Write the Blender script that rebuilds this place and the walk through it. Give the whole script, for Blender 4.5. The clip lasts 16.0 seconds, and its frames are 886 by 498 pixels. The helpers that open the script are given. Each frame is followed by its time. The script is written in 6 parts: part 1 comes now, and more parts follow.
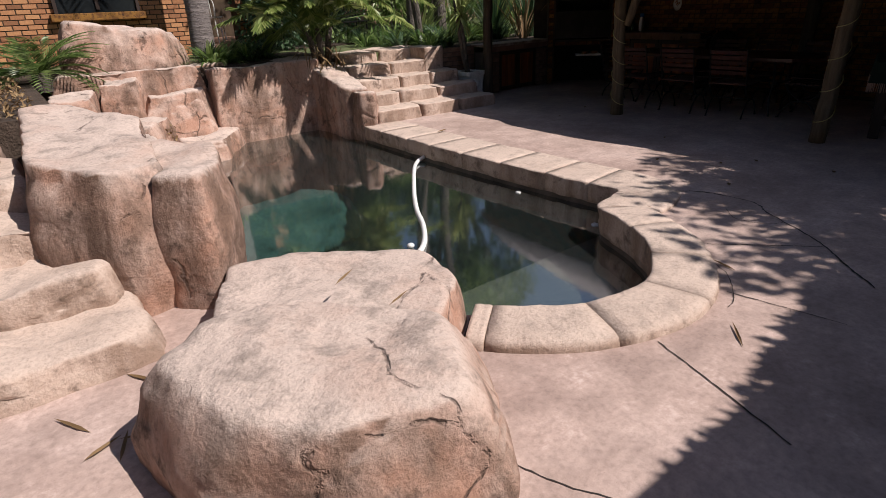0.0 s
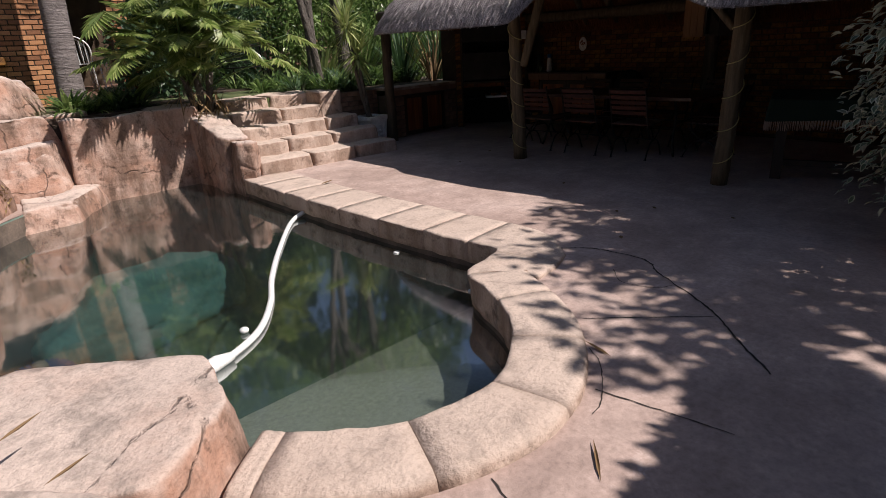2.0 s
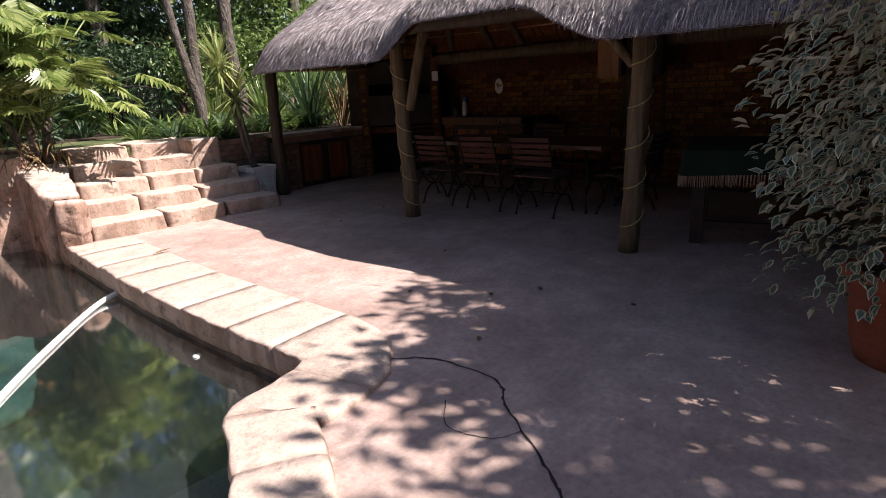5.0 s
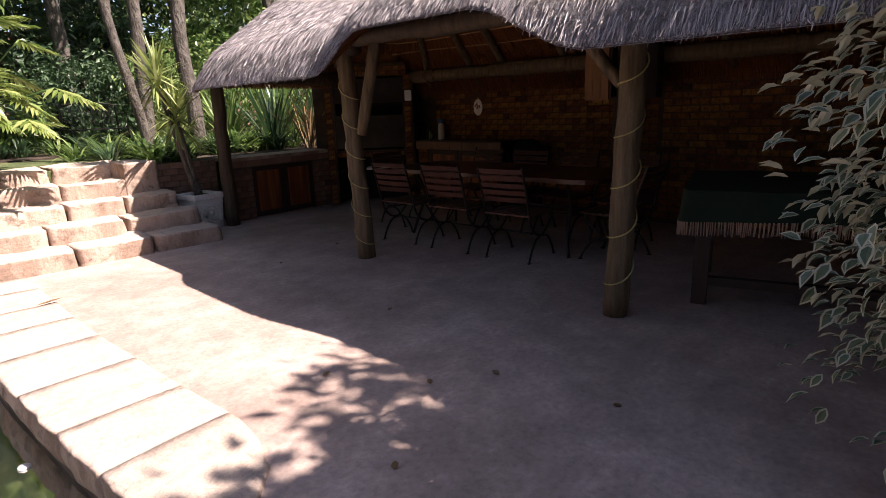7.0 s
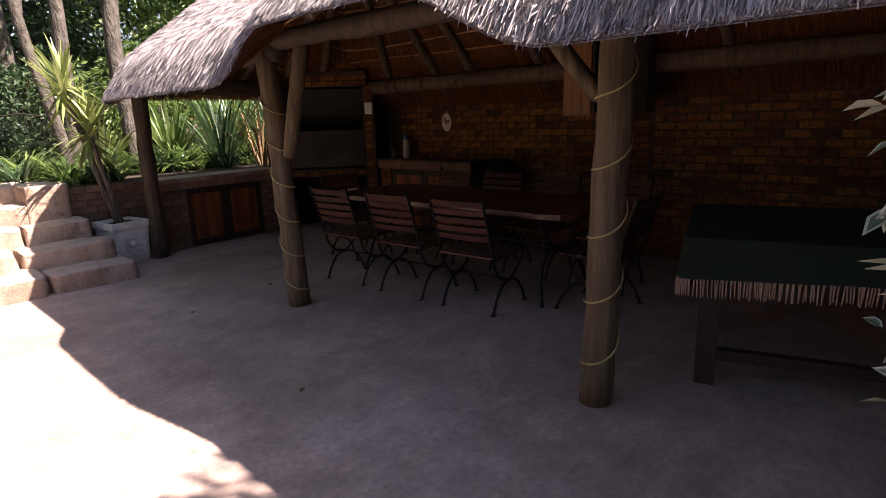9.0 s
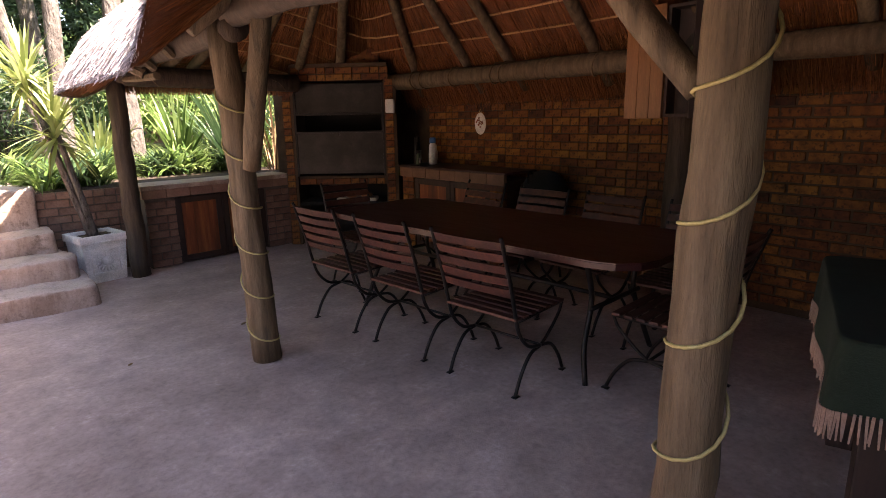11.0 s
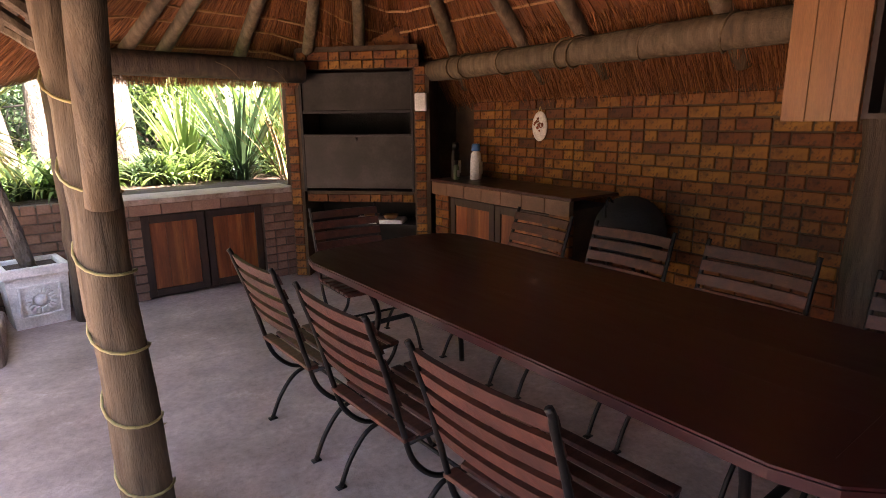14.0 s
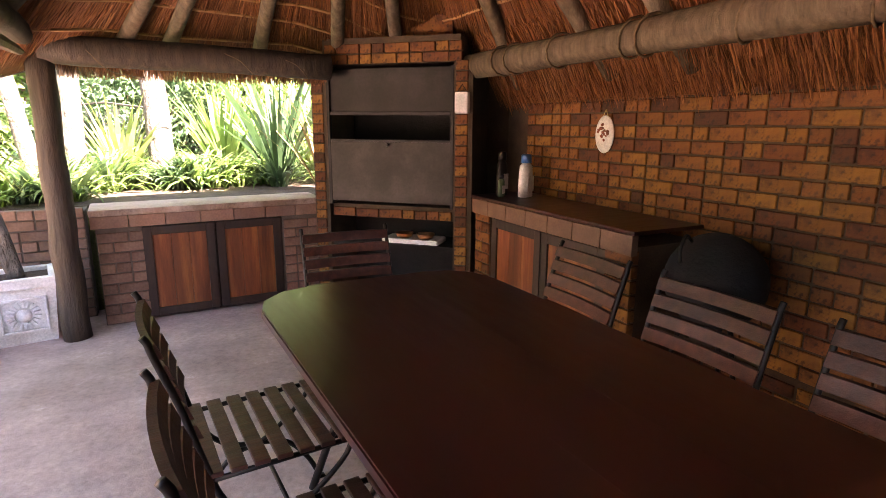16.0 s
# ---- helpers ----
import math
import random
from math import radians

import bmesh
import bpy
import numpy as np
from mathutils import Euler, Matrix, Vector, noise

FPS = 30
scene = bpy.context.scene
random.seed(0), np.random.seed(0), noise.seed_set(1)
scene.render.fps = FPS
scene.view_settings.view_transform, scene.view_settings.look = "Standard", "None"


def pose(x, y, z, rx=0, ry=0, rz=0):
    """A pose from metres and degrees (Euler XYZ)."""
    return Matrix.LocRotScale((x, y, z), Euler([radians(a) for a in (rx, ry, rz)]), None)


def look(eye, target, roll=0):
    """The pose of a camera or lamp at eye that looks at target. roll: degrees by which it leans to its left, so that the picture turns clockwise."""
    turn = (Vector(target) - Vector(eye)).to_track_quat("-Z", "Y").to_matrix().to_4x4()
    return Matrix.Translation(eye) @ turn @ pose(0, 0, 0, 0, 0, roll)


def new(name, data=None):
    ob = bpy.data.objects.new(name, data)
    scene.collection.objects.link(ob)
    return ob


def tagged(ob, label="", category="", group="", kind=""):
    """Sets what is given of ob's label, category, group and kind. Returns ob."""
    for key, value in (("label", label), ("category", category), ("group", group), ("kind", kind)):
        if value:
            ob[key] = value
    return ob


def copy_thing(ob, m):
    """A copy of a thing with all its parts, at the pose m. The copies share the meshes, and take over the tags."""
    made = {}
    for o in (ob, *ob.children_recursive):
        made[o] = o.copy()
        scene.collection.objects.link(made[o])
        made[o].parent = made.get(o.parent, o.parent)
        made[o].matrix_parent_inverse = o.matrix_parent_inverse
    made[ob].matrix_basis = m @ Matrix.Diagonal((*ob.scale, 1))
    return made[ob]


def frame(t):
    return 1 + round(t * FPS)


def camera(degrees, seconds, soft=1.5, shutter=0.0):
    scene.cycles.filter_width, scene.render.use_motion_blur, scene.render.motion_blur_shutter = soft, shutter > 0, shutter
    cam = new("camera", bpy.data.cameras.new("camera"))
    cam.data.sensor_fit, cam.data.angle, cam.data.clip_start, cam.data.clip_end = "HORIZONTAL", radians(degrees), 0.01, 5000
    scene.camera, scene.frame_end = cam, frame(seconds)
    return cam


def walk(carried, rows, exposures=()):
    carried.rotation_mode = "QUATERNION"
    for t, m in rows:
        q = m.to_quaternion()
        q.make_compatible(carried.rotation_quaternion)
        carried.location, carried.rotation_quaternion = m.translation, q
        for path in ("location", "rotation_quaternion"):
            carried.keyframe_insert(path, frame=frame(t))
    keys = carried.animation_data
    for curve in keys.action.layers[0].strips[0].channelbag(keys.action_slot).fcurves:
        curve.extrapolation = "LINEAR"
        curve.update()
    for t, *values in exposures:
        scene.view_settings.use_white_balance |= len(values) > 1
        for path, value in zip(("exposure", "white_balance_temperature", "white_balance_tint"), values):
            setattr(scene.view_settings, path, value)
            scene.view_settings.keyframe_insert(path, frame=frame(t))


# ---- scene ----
cam = camera(75.9, 16.0, soft=0.8)
PATH = [
    (0, (0.151, -0.605, 1.567), (1.244, 0.868, 0.768), -2.4),
    (0.5, (0.391, -0.574, 1.551), (1.504, 0.888, 0.761), -2.5),
    (1, (0.644, -0.529, 1.531), (1.801, 0.916, 0.772), -2.7),
    (1.5, (0.918, -0.491, 1.509), (2.133, 0.928, 0.794), -2.8),
    (2, (1.177, -0.467, 1.489), (2.437, 0.931, 0.81), -2.9),
    (2.5, (1.43, -0.415, 1.47), (2.726, 0.959, 0.811), -2.9),
    (3, (1.688, -0.374, 1.486), (3.01, 0.982, 0.84), -3.2),
    (3.5, (1.985, -0.372, 1.476), (3.326, 0.975, 0.853), -3.2),
    (4, (2.237, -0.372, 1.435), (3.585, 0.974, 0.826), -3.2),
    (4.2, (2.339, -0.357, 1.407), (3.694, 0.988, 0.812), -3.1),
    (6.5, (3.456, 0.017, 1.408), (4.844, 1.366, 0.905), -2.2),
    (7, (3.714, 0.143, 1.402), (5.107, 1.493, 0.915), -2.0),
    (7.5, (3.949, 0.236, 1.398), (5.345, 1.586, 0.922), -2.0),
    (8, (4.162, 0.35, 1.406), (5.57, 1.693, 0.943), -1.8),
    (8.5, (4.421, 0.456, 1.41), (5.836, 1.794, 0.956), -1.7),
    (9, (4.66, 0.571, 1.434), (6.081, 1.903, 0.982), -1.8),
    (9.2, (4.742, 0.635, 1.431), (6.171, 1.96, 0.983), -1.6),
    (11.3, (5.809, 1.319, 1.447), (7.078, 2.797, 0.993), -0.9),
    (11.5, (5.876, 1.396, 1.442), (7.131, 2.886, 0.987), -0.8),
    (12, (6.057, 1.614, 1.432), (7.287, 3.124, 0.977), -0.7),
    (12.5, (6.262, 1.82, 1.44), (7.462, 3.355, 0.988), -0.8),
    (13, (6.452, 2.002, 1.431), (7.628, 3.555, 0.979), -0.7),
    (13.5, (6.661, 2.151, 1.428), (7.808, 3.726, 0.978), -0.7),
    (14, (6.896, 2.286, 1.437), (8.015, 3.883, 0.989), -0.6),
    (14.5, (7.125, 2.43, 1.418), (8.214, 4.05, 0.981), -0.6),
    (15, (7.34, 2.564, 1.431), (8.385, 4.213, 0.998), -0.4),
    (15.5, (7.51, 2.684, 1.421), (8.482, 4.378, 0.992), -0.2),
    (16, (7.646, 2.793, 1.428), (8.512, 4.543, 0.998), 0.3),
]
EXPOSURES = [(0, 0.2, 6550, 16), (2, 0.25, 6550, 16), (4, 0.80, 6600, 19), (7, 1.42, 6950, 22), (9.2, 2.0, 7200, 25), (11.3, 3.48, 7450, 26), (13.5, 4.28, 7650, 27), (16, 5.25, 7750, 28)]
walk(cam, [(t, look(eye, target, roll)) for t, eye, target, roll in PATH], EXPOSURES)

# ---- light ----
SUN = Vector((0.45, -0.70, 1.0)).normalized()
sun = new("sun", bpy.data.lights.new("sun", "SUN"))
sun.data.energy, sun.data.angle, sun.data.color = 5.0, radians(0.53), (1.0, 0.955, 0.88)
sun.matrix_world = look(SUN * 30, (0, 0, 0))
world = bpy.data.worlds.new("sky")
scene.world = world
world.use_nodes = True
sky = world.node_tree.nodes.new("ShaderNodeTexSky")
sky.sky_type, sky.sun_disc = "NISHITA", False
sky.sun_elevation = math.asin(SUN.z)
sky.sun_rotation = math.atan2(SUN.x, SUN.y)
world.node_tree.nodes["Background"].inputs[1].default_value = 0.062
world.node_tree.links.new(sky.outputs[0], world.node_tree.nodes["Background"].inputs[0])


# ---- materials ----
def nodes_of(name):
    m = bpy.data.materials.new(name)
    m.use_nodes = True
    t = m.node_tree
    b = t.nodes["Principled BSDF"]
    return m, t, b


def coords(t, scale=(1, 1, 1), world_space=True):
    """World-sized coordinates: object space, all meshes are built at true size."""
    tc = t.nodes.new("ShaderNodeTexCoord")
    mp = t.nodes.new("ShaderNodeMapping")
    mp.inputs["Scale"].default_value = scale
    t.links.new(tc.outputs["Object"], mp.inputs["Vector"])
    return mp.outputs[0]


def noise_tex(t, vec, scale, detail=6, rough=0.6):
    n = t.nodes.new("ShaderNodeTexNoise")
    n.inputs["Scale"].default_value = scale
    n.inputs["Detail"].default_value = detail
    n.inputs["Roughness"].default_value = rough
    t.links.new(vec, n.inputs["Vector"])
    return n.outputs["Fac"]


def ramp(t, fac, stops):
    r = t.nodes.new("ShaderNodeValToRGB")
    e = r.color_ramp.elements
    while len(e) < len(stops):
        e.new(0.5)
    for el, (p, c) in zip(e, stops):
        el.position = p
        el.color = (*c, 1) if len(c) == 3 else c
    t.links.new(fac, r.inputs[0])
    return r.outputs[0]


def mix(t, fac, a, b, mode="MIX"):
    m = t.nodes.new("ShaderNodeMix")
    m.data_type, m.blend_type = "RGBA", mode
    for sock, v in ((m.inputs[0], fac), (m.inputs[6], a), (m.inputs[7], b)):
        if isinstance(v, bpy.types.NodeSocket):
            t.links.new(v, sock)
        elif isinstance(v, (int, float)):
            sock.default_value = v
        else:
            sock.default_value = (*v, 1)
    return m.outputs[2]


def bump(t, b, height, strength, dist=0.01, prev=None):
    n = t.nodes.new("ShaderNodeBump")
    n.inputs["Strength"].default_value = strength
    n.inputs["Distance"].default_value = dist
    t.links.new(height, n.inputs["Height"])
    if prev:
        t.links.new(prev, n.inputs["Normal"])
    t.links.new(n.outputs[0], b.inputs["Normal"])
    return n.outputs[0]


def surf(name, dark, mid, light, scale=3.0, fine=60.0, rough=0.8, relief=0.3, dist=0.01, stretch=(1, 1, 1), metal=0.0, vary=0.0, coat=0.0):
    """A two-scale surface: broad colour drift, fine grain, relief, and a piece-to-piece drift."""
    m, t, b = nodes_of(name)
    v = coords(t, stretch)
    broad, grain = noise_tex(t, v, scale, 5), noise_tex(t, v, fine, 4)
    col = ramp(t, broad, [(0.28, dark), (0.5, mid), (0.74, light)])
    col = mix(t, 0.55, col, ramp(t, grain, [(0.25, (0.55, 0.55, 0.55)), (0.7, (1.25, 1.25, 1.25))]), "MULTIPLY")
    if vary:
        oi = t.nodes.new("ShaderNodeObjectInfo")
        col = mix(t, 1.0, col, ramp(t, oi.outputs["Random"], [(0.0, (1 - vary,) * 3), (1.0, (1 + vary * 0.6,) * 3)]), "MULTIPLY")
    t.links.new(col, b.inputs["Base Color"])
    rr = t.nodes.new("ShaderNodeMapRange")
    rr.inputs[3].default_value, rr.inputs[4].default_value = max(0.05, rough - 0.12), min(1, rough + 0.1)
    t.links.new(grain, rr.inputs[0])
    t.links.new(rr.outputs[0], b.inputs["Roughness"])
    b.inputs["Metallic"].default_value = metal
    b.inputs["Coat Weight"].default_value = coat
    p = bump(t, b, grain, relief, dist)
    bump(t, b, broad, relief, dist * 4, p)
    return m


def rock_material(name, tan, pink, grey, stain_shade, cracks=1.0):
    """Painted sand-cement rock: cream tops, salmon sides with vertical run marks, grey-brown lichen, a few hairline
    cracks. Steep faces are also coloured darker in place of shade.
    """
    m, t, b = nodes_of(name)
    v = coords(t)
    a, g, f = noise_tex(t, v, 1.7, 5), noise_tex(t, v, 6.0, 8, 0.72), noise_tex(t, v, 55.0, 5, 0.7)
    patch = noise_tex(t, v, 3.1, 6, 0.65)
    drip = noise_tex(t, coords(t, (2.6, 2.6, 0.7)), 1.0, 7, 0.7)
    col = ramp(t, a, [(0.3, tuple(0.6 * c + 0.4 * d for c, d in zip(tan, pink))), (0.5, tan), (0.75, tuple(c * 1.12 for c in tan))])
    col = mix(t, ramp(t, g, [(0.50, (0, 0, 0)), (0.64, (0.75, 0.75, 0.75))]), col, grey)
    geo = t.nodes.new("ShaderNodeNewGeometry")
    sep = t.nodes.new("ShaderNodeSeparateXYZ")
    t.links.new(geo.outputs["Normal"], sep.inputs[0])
    # steep faces: salmon, run marks, and shade put into the pigment
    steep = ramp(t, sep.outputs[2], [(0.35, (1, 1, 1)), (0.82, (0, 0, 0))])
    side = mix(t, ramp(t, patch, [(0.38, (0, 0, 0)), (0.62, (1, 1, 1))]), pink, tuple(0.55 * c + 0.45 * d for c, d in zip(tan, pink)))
    side = mix(t, ramp(t, drip, [(0.43, (0, 0, 0)), (0.60, (0.9, 0.9, 0.9))]), side, stain_shade)
    side = mix(t, ramp(t, g, [(0.54, (0, 0, 0)), (0.66, (0.8, 0.8, 0.8))]), side, tuple(c * 0.5 for c in stain_shade))
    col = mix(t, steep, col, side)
    col = mix(t, 0.55, col, ramp(t, f, [(0.28, (0.5, 0.48, 0.46)), (0.5, (1.0, 1.0, 1.0)), (0.72, (1.16, 1.16, 1.16))]), "MULTIPLY")
    # hairline cracks in places, dark with dirt
    wob = t.nodes.new("ShaderNodeVectorMath")
    wob.operation = "MULTIPLY_ADD"
    nz = t.nodes.new("ShaderNodeTexNoise")
    nz.inputs["Scale"].default_value = 1.6
    nz.inputs["Detail"].default_value = 6
    t.links.new(v, nz.inputs["Vector"])
    t.links.new(nz.outputs["Color"], wob.inputs[0])
    wob.inputs[1].default_value = (0.45, 0.45, 0.45)
    t.links.new(v, wob.inputs[2])
    vo = t.nodes.new("ShaderNodeTexVoronoi")
    vo.feature = "DISTANCE_TO_EDGE"
    vo.inputs["Scale"].default_value = 0.85
    t.links.new(wob.outputs[0], vo.inputs["Vector"])
    line = ramp(t, vo.outputs["Distance"], [(0.0, (0, 0, 0)), (0.0025, (0.3, 0.3, 0.3)), (0.006, (1, 1, 1))])
    faint = ramp(t, patch, [(0.42, (0.25, 0.25, 0.25)), (0.50, (1, 1, 1))])
    line = mix(t, 1.0, line, faint, "LIGHTEN") if cracks else ramp(t, a, [(0.0, (1, 1, 1)), (1.0, (1, 1, 1))])
    col = mix(t, line, (0.10, 0.065, 0.05), col)
    t.links.new(col, b.inputs["Base Color"])
    b.inputs["Roughness"].default_value = 0.9
    p = bump(t, b, f, 0.4, 0.008)
    p = bump(t, b, g, 0.6, 0.035, p)
    p = bump(t, b, patch, 0.6, 0.05, p)
    bump(t, b, line, 0.8 * cracks, 0.02, p)
    return m


# side tones deepened beyond the real staining to stand for shade
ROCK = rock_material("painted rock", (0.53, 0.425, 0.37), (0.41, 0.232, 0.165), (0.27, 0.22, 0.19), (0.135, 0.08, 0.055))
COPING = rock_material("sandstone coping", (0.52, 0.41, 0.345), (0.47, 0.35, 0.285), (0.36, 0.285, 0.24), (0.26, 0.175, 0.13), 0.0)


def deck_material():
    """Trowelled pink-grey concrete: broad damp patches, worn pale scuffs, pitting."""
    m, t, b = nodes_of("trowelled concrete")
    v = coords(t)
    broad, mid_, fine, grit = noise_tex(t, v, 0.9, 6, 0.62), noise_tex(t, v, 4.5, 7, 0.7), noise_tex(t, v, 30, 6, 0.7), noise_tex(t, v, 140, 3)
    col = ramp(t, broad, [(0.3, (0.295, 0.208, 0.178)), (0.5, (0.405, 0.298, 0.258)), (0.7, (0.50, 0.382, 0.338))])
    col = mix(t, 0.75, col, ramp(t, mid_, [(0.3, (0.68, 0.67, 0.67)), (0.5, (1.0, 1.0, 1.0)), (0.68, (1.28, 1.28, 1.29))]), "MULTIPLY")
    col = mix(t, 0.7, col, ramp(t, fine, [(0.3, (0.66, 0.65, 0.64)), (0.5, (1.0, 1.0, 1.0)), (0.72, (1.25, 1.25, 1.25))]), "MULTIPLY")
    scuff = mix(t, 1.0, ramp(t, mid_, [(0.56, (0, 0, 0)), (0.70, (1, 1, 1))]), ramp(t, fine, [(0.48, (0, 0, 0)), (0.62, (1, 1, 1))]), "MULTIPLY")
    col = mix(t, mix(t, 0.55, (0, 0, 0), scuff), col, (0.60, 0.52, 0.49))
    col = mix(t, 0.8, col, ramp(t, grit, [(0.24, (0.5, 0.48, 0.47)), (0.36, (1.0, 1.0, 1.0))]), "MULTIPLY")
    t.links.new(col, b.inputs["Base Color"])
    rr = t.nodes.new("ShaderNodeMapRange")
    rr.inputs[3].default_value, rr.inputs[4].default_value = 0.55, 0.85
    t.links.new(mid_, rr.inputs[0])
    t.links.new(rr.outputs[0], b.inputs["Roughness"])
    p = bump(t, b, grit, 0.25, 0.003)
    p = bump(t, b, fine, 0.3, 0.008, p)
    bump(t, b, mid_, 0.3, 0.02, p)
    return m


DECK = deck_material()
CRACK = surf("crack shadow dirt", (0.02, 0.015, 0.012), (0.03, 0.022, 0.018), (0.04, 0.03, 0.025), 5, 60, 0.95)


def clinker(name, k, per_island=False):
    """Wood-fired clinker brick: red to yellow-brown from piece to piece, with burnt spots and dark blotches."""
    m, t, b = nodes_of(name)
    v = coords(t)
    if per_island:
        rnd = t.nodes.new("ShaderNodeNewGeometry").outputs["Random Per Island"]
    else:
        rnd = t.nodes.new("ShaderNodeObjectInfo").outputs["Random"]
    tone = [(0.0, (0.34, 0.10, 0.025)), (0.2, (0.72, 0.20, 0.04)), (0.42, (1.10, 0.40, 0.065)), (0.58, (0.80, 0.23, 0.045)), (0.78, (1.40, 0.63, 0.10)), (1.0, (1.05, 0.42, 0.07))]
    col = ramp(t, rnd, [(p, tuple(c * k for c in q)) for p, q in tone])
    blot = noise_tex(t, v, 13, 4)
    col = mix(t, 0.85, col, ramp(t, blot, [(0.36, (0.42, 0.33, 0.30)), (0.52, (1.0, 1.0, 1.0)), (0.68, (1.3, 1.4, 1.2))]), "MULTIPLY")
    spot = noise_tex(t, v, 34, 3)
    col = mix(t, 0.8, col, ramp(t, spot, [(0.36, (0.25, 0.20, 0.18)), (0.45, (1.0, 1.0, 1.0))]), "MULTIPLY")
    t.links.new(col, b.inputs["Base Color"])
    b.inputs["Roughness"].default_value = 0.8
    p = bump(t, b, noise_tex(t, v, 90, 4), 0.35, 0.004)
    bump(t, b, blot, 0.3, 0.012, p)
    return m


BRICK = clinker("face brick", 0.165)
PAVER = surf("terracotta tile", (0.22, 0.12, 0.085), (0.27, 0.155, 0.11), (0.33, 0.20, 0.14), 6, 80, 0.7, 0.2, 0.003, vary=0.2)
MORTAR = surf("mortar", (0.040, 0.024, 0.013), (0.062, 0.039, 0.022), (0.09, 0.06, 0.036), 6, 80, 0.95)
PALE_BRICK = surf("pale pink-brown brick", (0.13, 0.07, 0.05), (0.20, 0.115, 0.082), (0.28, 0.175, 0.13), 6, 60, 0.85, 0.35, 0.005, vary=0.3)
PALE_MORTAR = surf("grey mortar", (0.07, 0.055, 0.043), (0.11, 0.088, 0.07), (0.15, 0.122, 0.10), 6, 80, 0.95)
POLE = surf("weathered gum pole", (0.050, 0.033, 0.017), (0.108, 0.075, 0.041), (0.175, 0.127, 0.076), 4, 40, 0.75, 0.5, 0.006, (6, 6, 0.7))
POLE_DARK = surf("dark treated pole", (0.028, 0.018, 0.011), (0.054, 0.036, 0.022), (0.09, 0.062, 0.039), 4, 40, 0.75, 0.5, 0.006, (6, 6, 0.7))
WIRE = surf("brown twisted wire", (0.07, 0.045, 0.02), (0.13, 0.085, 0.04), (0.2, 0.14, 0.07), 20, 200, 0.6)
ROPE = surf("yellow nylon rope", (0.32, 0.26, 0.10), (0.42, 0.35, 0.14), (0.50, 0.43, 0.20), 20, 200, 0.6)
THATCH = surf("sunlit thatch", (0.16, 0.14, 0.145), (0.30, 0.27, 0.275), (0.46, 0.42, 0.425), 30, 90, 0.8, 1.0, 0.03, vary=0.2)
REED = surf("reed ceiling", (0.078, 0.022, 0.006), (0.15, 0.045, 0.011), (0.225, 0.076, 0.019), 5, 60, 0.8, 0.8, 0.01)
TABLE_WOOD = surf("dark red varnished wood", (0.022, 0.0035, 0.0035), (0.035, 0.006, 0.0055), (0.05, 0.010, 0.008), 3, 30, 0.34, 0.08, 0.001, (1, 0.12, 1), vary=0.15, coat=0.08)
SLAT_WOOD = surf("red-brown slat wood", (0.040, 0.011, 0.007), (0.07, 0.020, 0.012), (0.115, 0.036, 0.021), 5, 40, 0.55, 0.2, 0.003, (1, 6, 6), vary=0.25)
DOOR_WOOD = surf("streaked cabinet door wood", (0.10, 0.025, 0.009), (0.21, 0.06, 0.02), (0.38, 0.15, 0.045), 2.2, 30, 0.5, 0.15, 0.003, (7, 7, 0.6), vary=0.35)
FRAME_WOOD = surf("dark door frame wood", (0.018, 0.010, 0.007), (0.03, 0.016, 0.011), (0.045, 0.024, 0.016), 4, 40, 0.6, 0.2, 0.003, (5, 5, 0.7))
PINE = surf("varnished pine board", (0.20, 0.078, 0.024), (0.26, 0.108, 0.035), (0.32, 0.14, 0.048), 3, 40, 0.45, 0.15, 0.002, (7, 7, 0.6), vary=0.2)
IRON = surf("black wrought iron", (0.010, 0.009, 0.008), (0.016, 0.014, 0.013), (0.027, 0.024, 0.022), 8, 80, 0.5, 0.2, 0.002, metal=0.6)
STEEL = surf("sooty steel sheet", (0.013, 0.011, 0.009), (0.024, 0.021, 0.018), (0.044, 0.039, 0.033), 3, 50, 0.5, 0.1, 0.002, metal=0.7)
SOOT = surf("sooty firebox", (0.006, 0.005, 0.005), (0.01, 0.009, 0.008), (0.016, 0.014, 0.012), 6, 60, 0.95)
POTSTONE = surf("whitewashed cast stone", (0.55, 0.53, 0.50), (0.74, 0.72, 0.69), (0.84, 0.82, 0.79), 6, 70, 0.85, 0.3, 0.004)
TERRACOTTA = surf("terracotta", (0.22, 0.06, 0.03), (0.30, 0.085, 0.045), (0.36, 0.12, 0.065), 4, 60, 0.8)
SOIL = surf("garden soil", (0.03, 0.02, 0.014), (0.06, 0.04, 0.028), (0.09, 0.06, 0.045), 6, 60, 0.95, 0.8, 0.02)
LAWN = surf("lawn", (0.05, 0.07, 0.02), (0.09, 0.115, 0.04), (0.15, 0.17, 0.07), 2, 90, 0.9, 0.8, 0.02)
PLASTIC_WHITE = surf("white plastic", (0.66, 0.66, 0.64), (0.74, 0.74, 0.72), (0.8, 0.8, 0.78), 10, 60, 0.45, 0.05, 0.001)
POOLPLASTER = surf("algae-tinged pool plaster", (0.10, 0.15, 0.125), (0.16, 0.22, 0.185), (0.22, 0.29, 0.245), 1.2, 20, 0.9)
CLOTH = surf("green cloth", (0.005, 0.016, 0.009), (0.007, 0.021, 0.012), (0.01, 0.028, 0.017), 4, 200, 0.95)
FRINGE = surf("pale pink fringe", (0.30, 0.20, 0.15), (0.38, 0.26, 0.20), (0.46, 0.33, 0.26), 20, 150, 0.9)
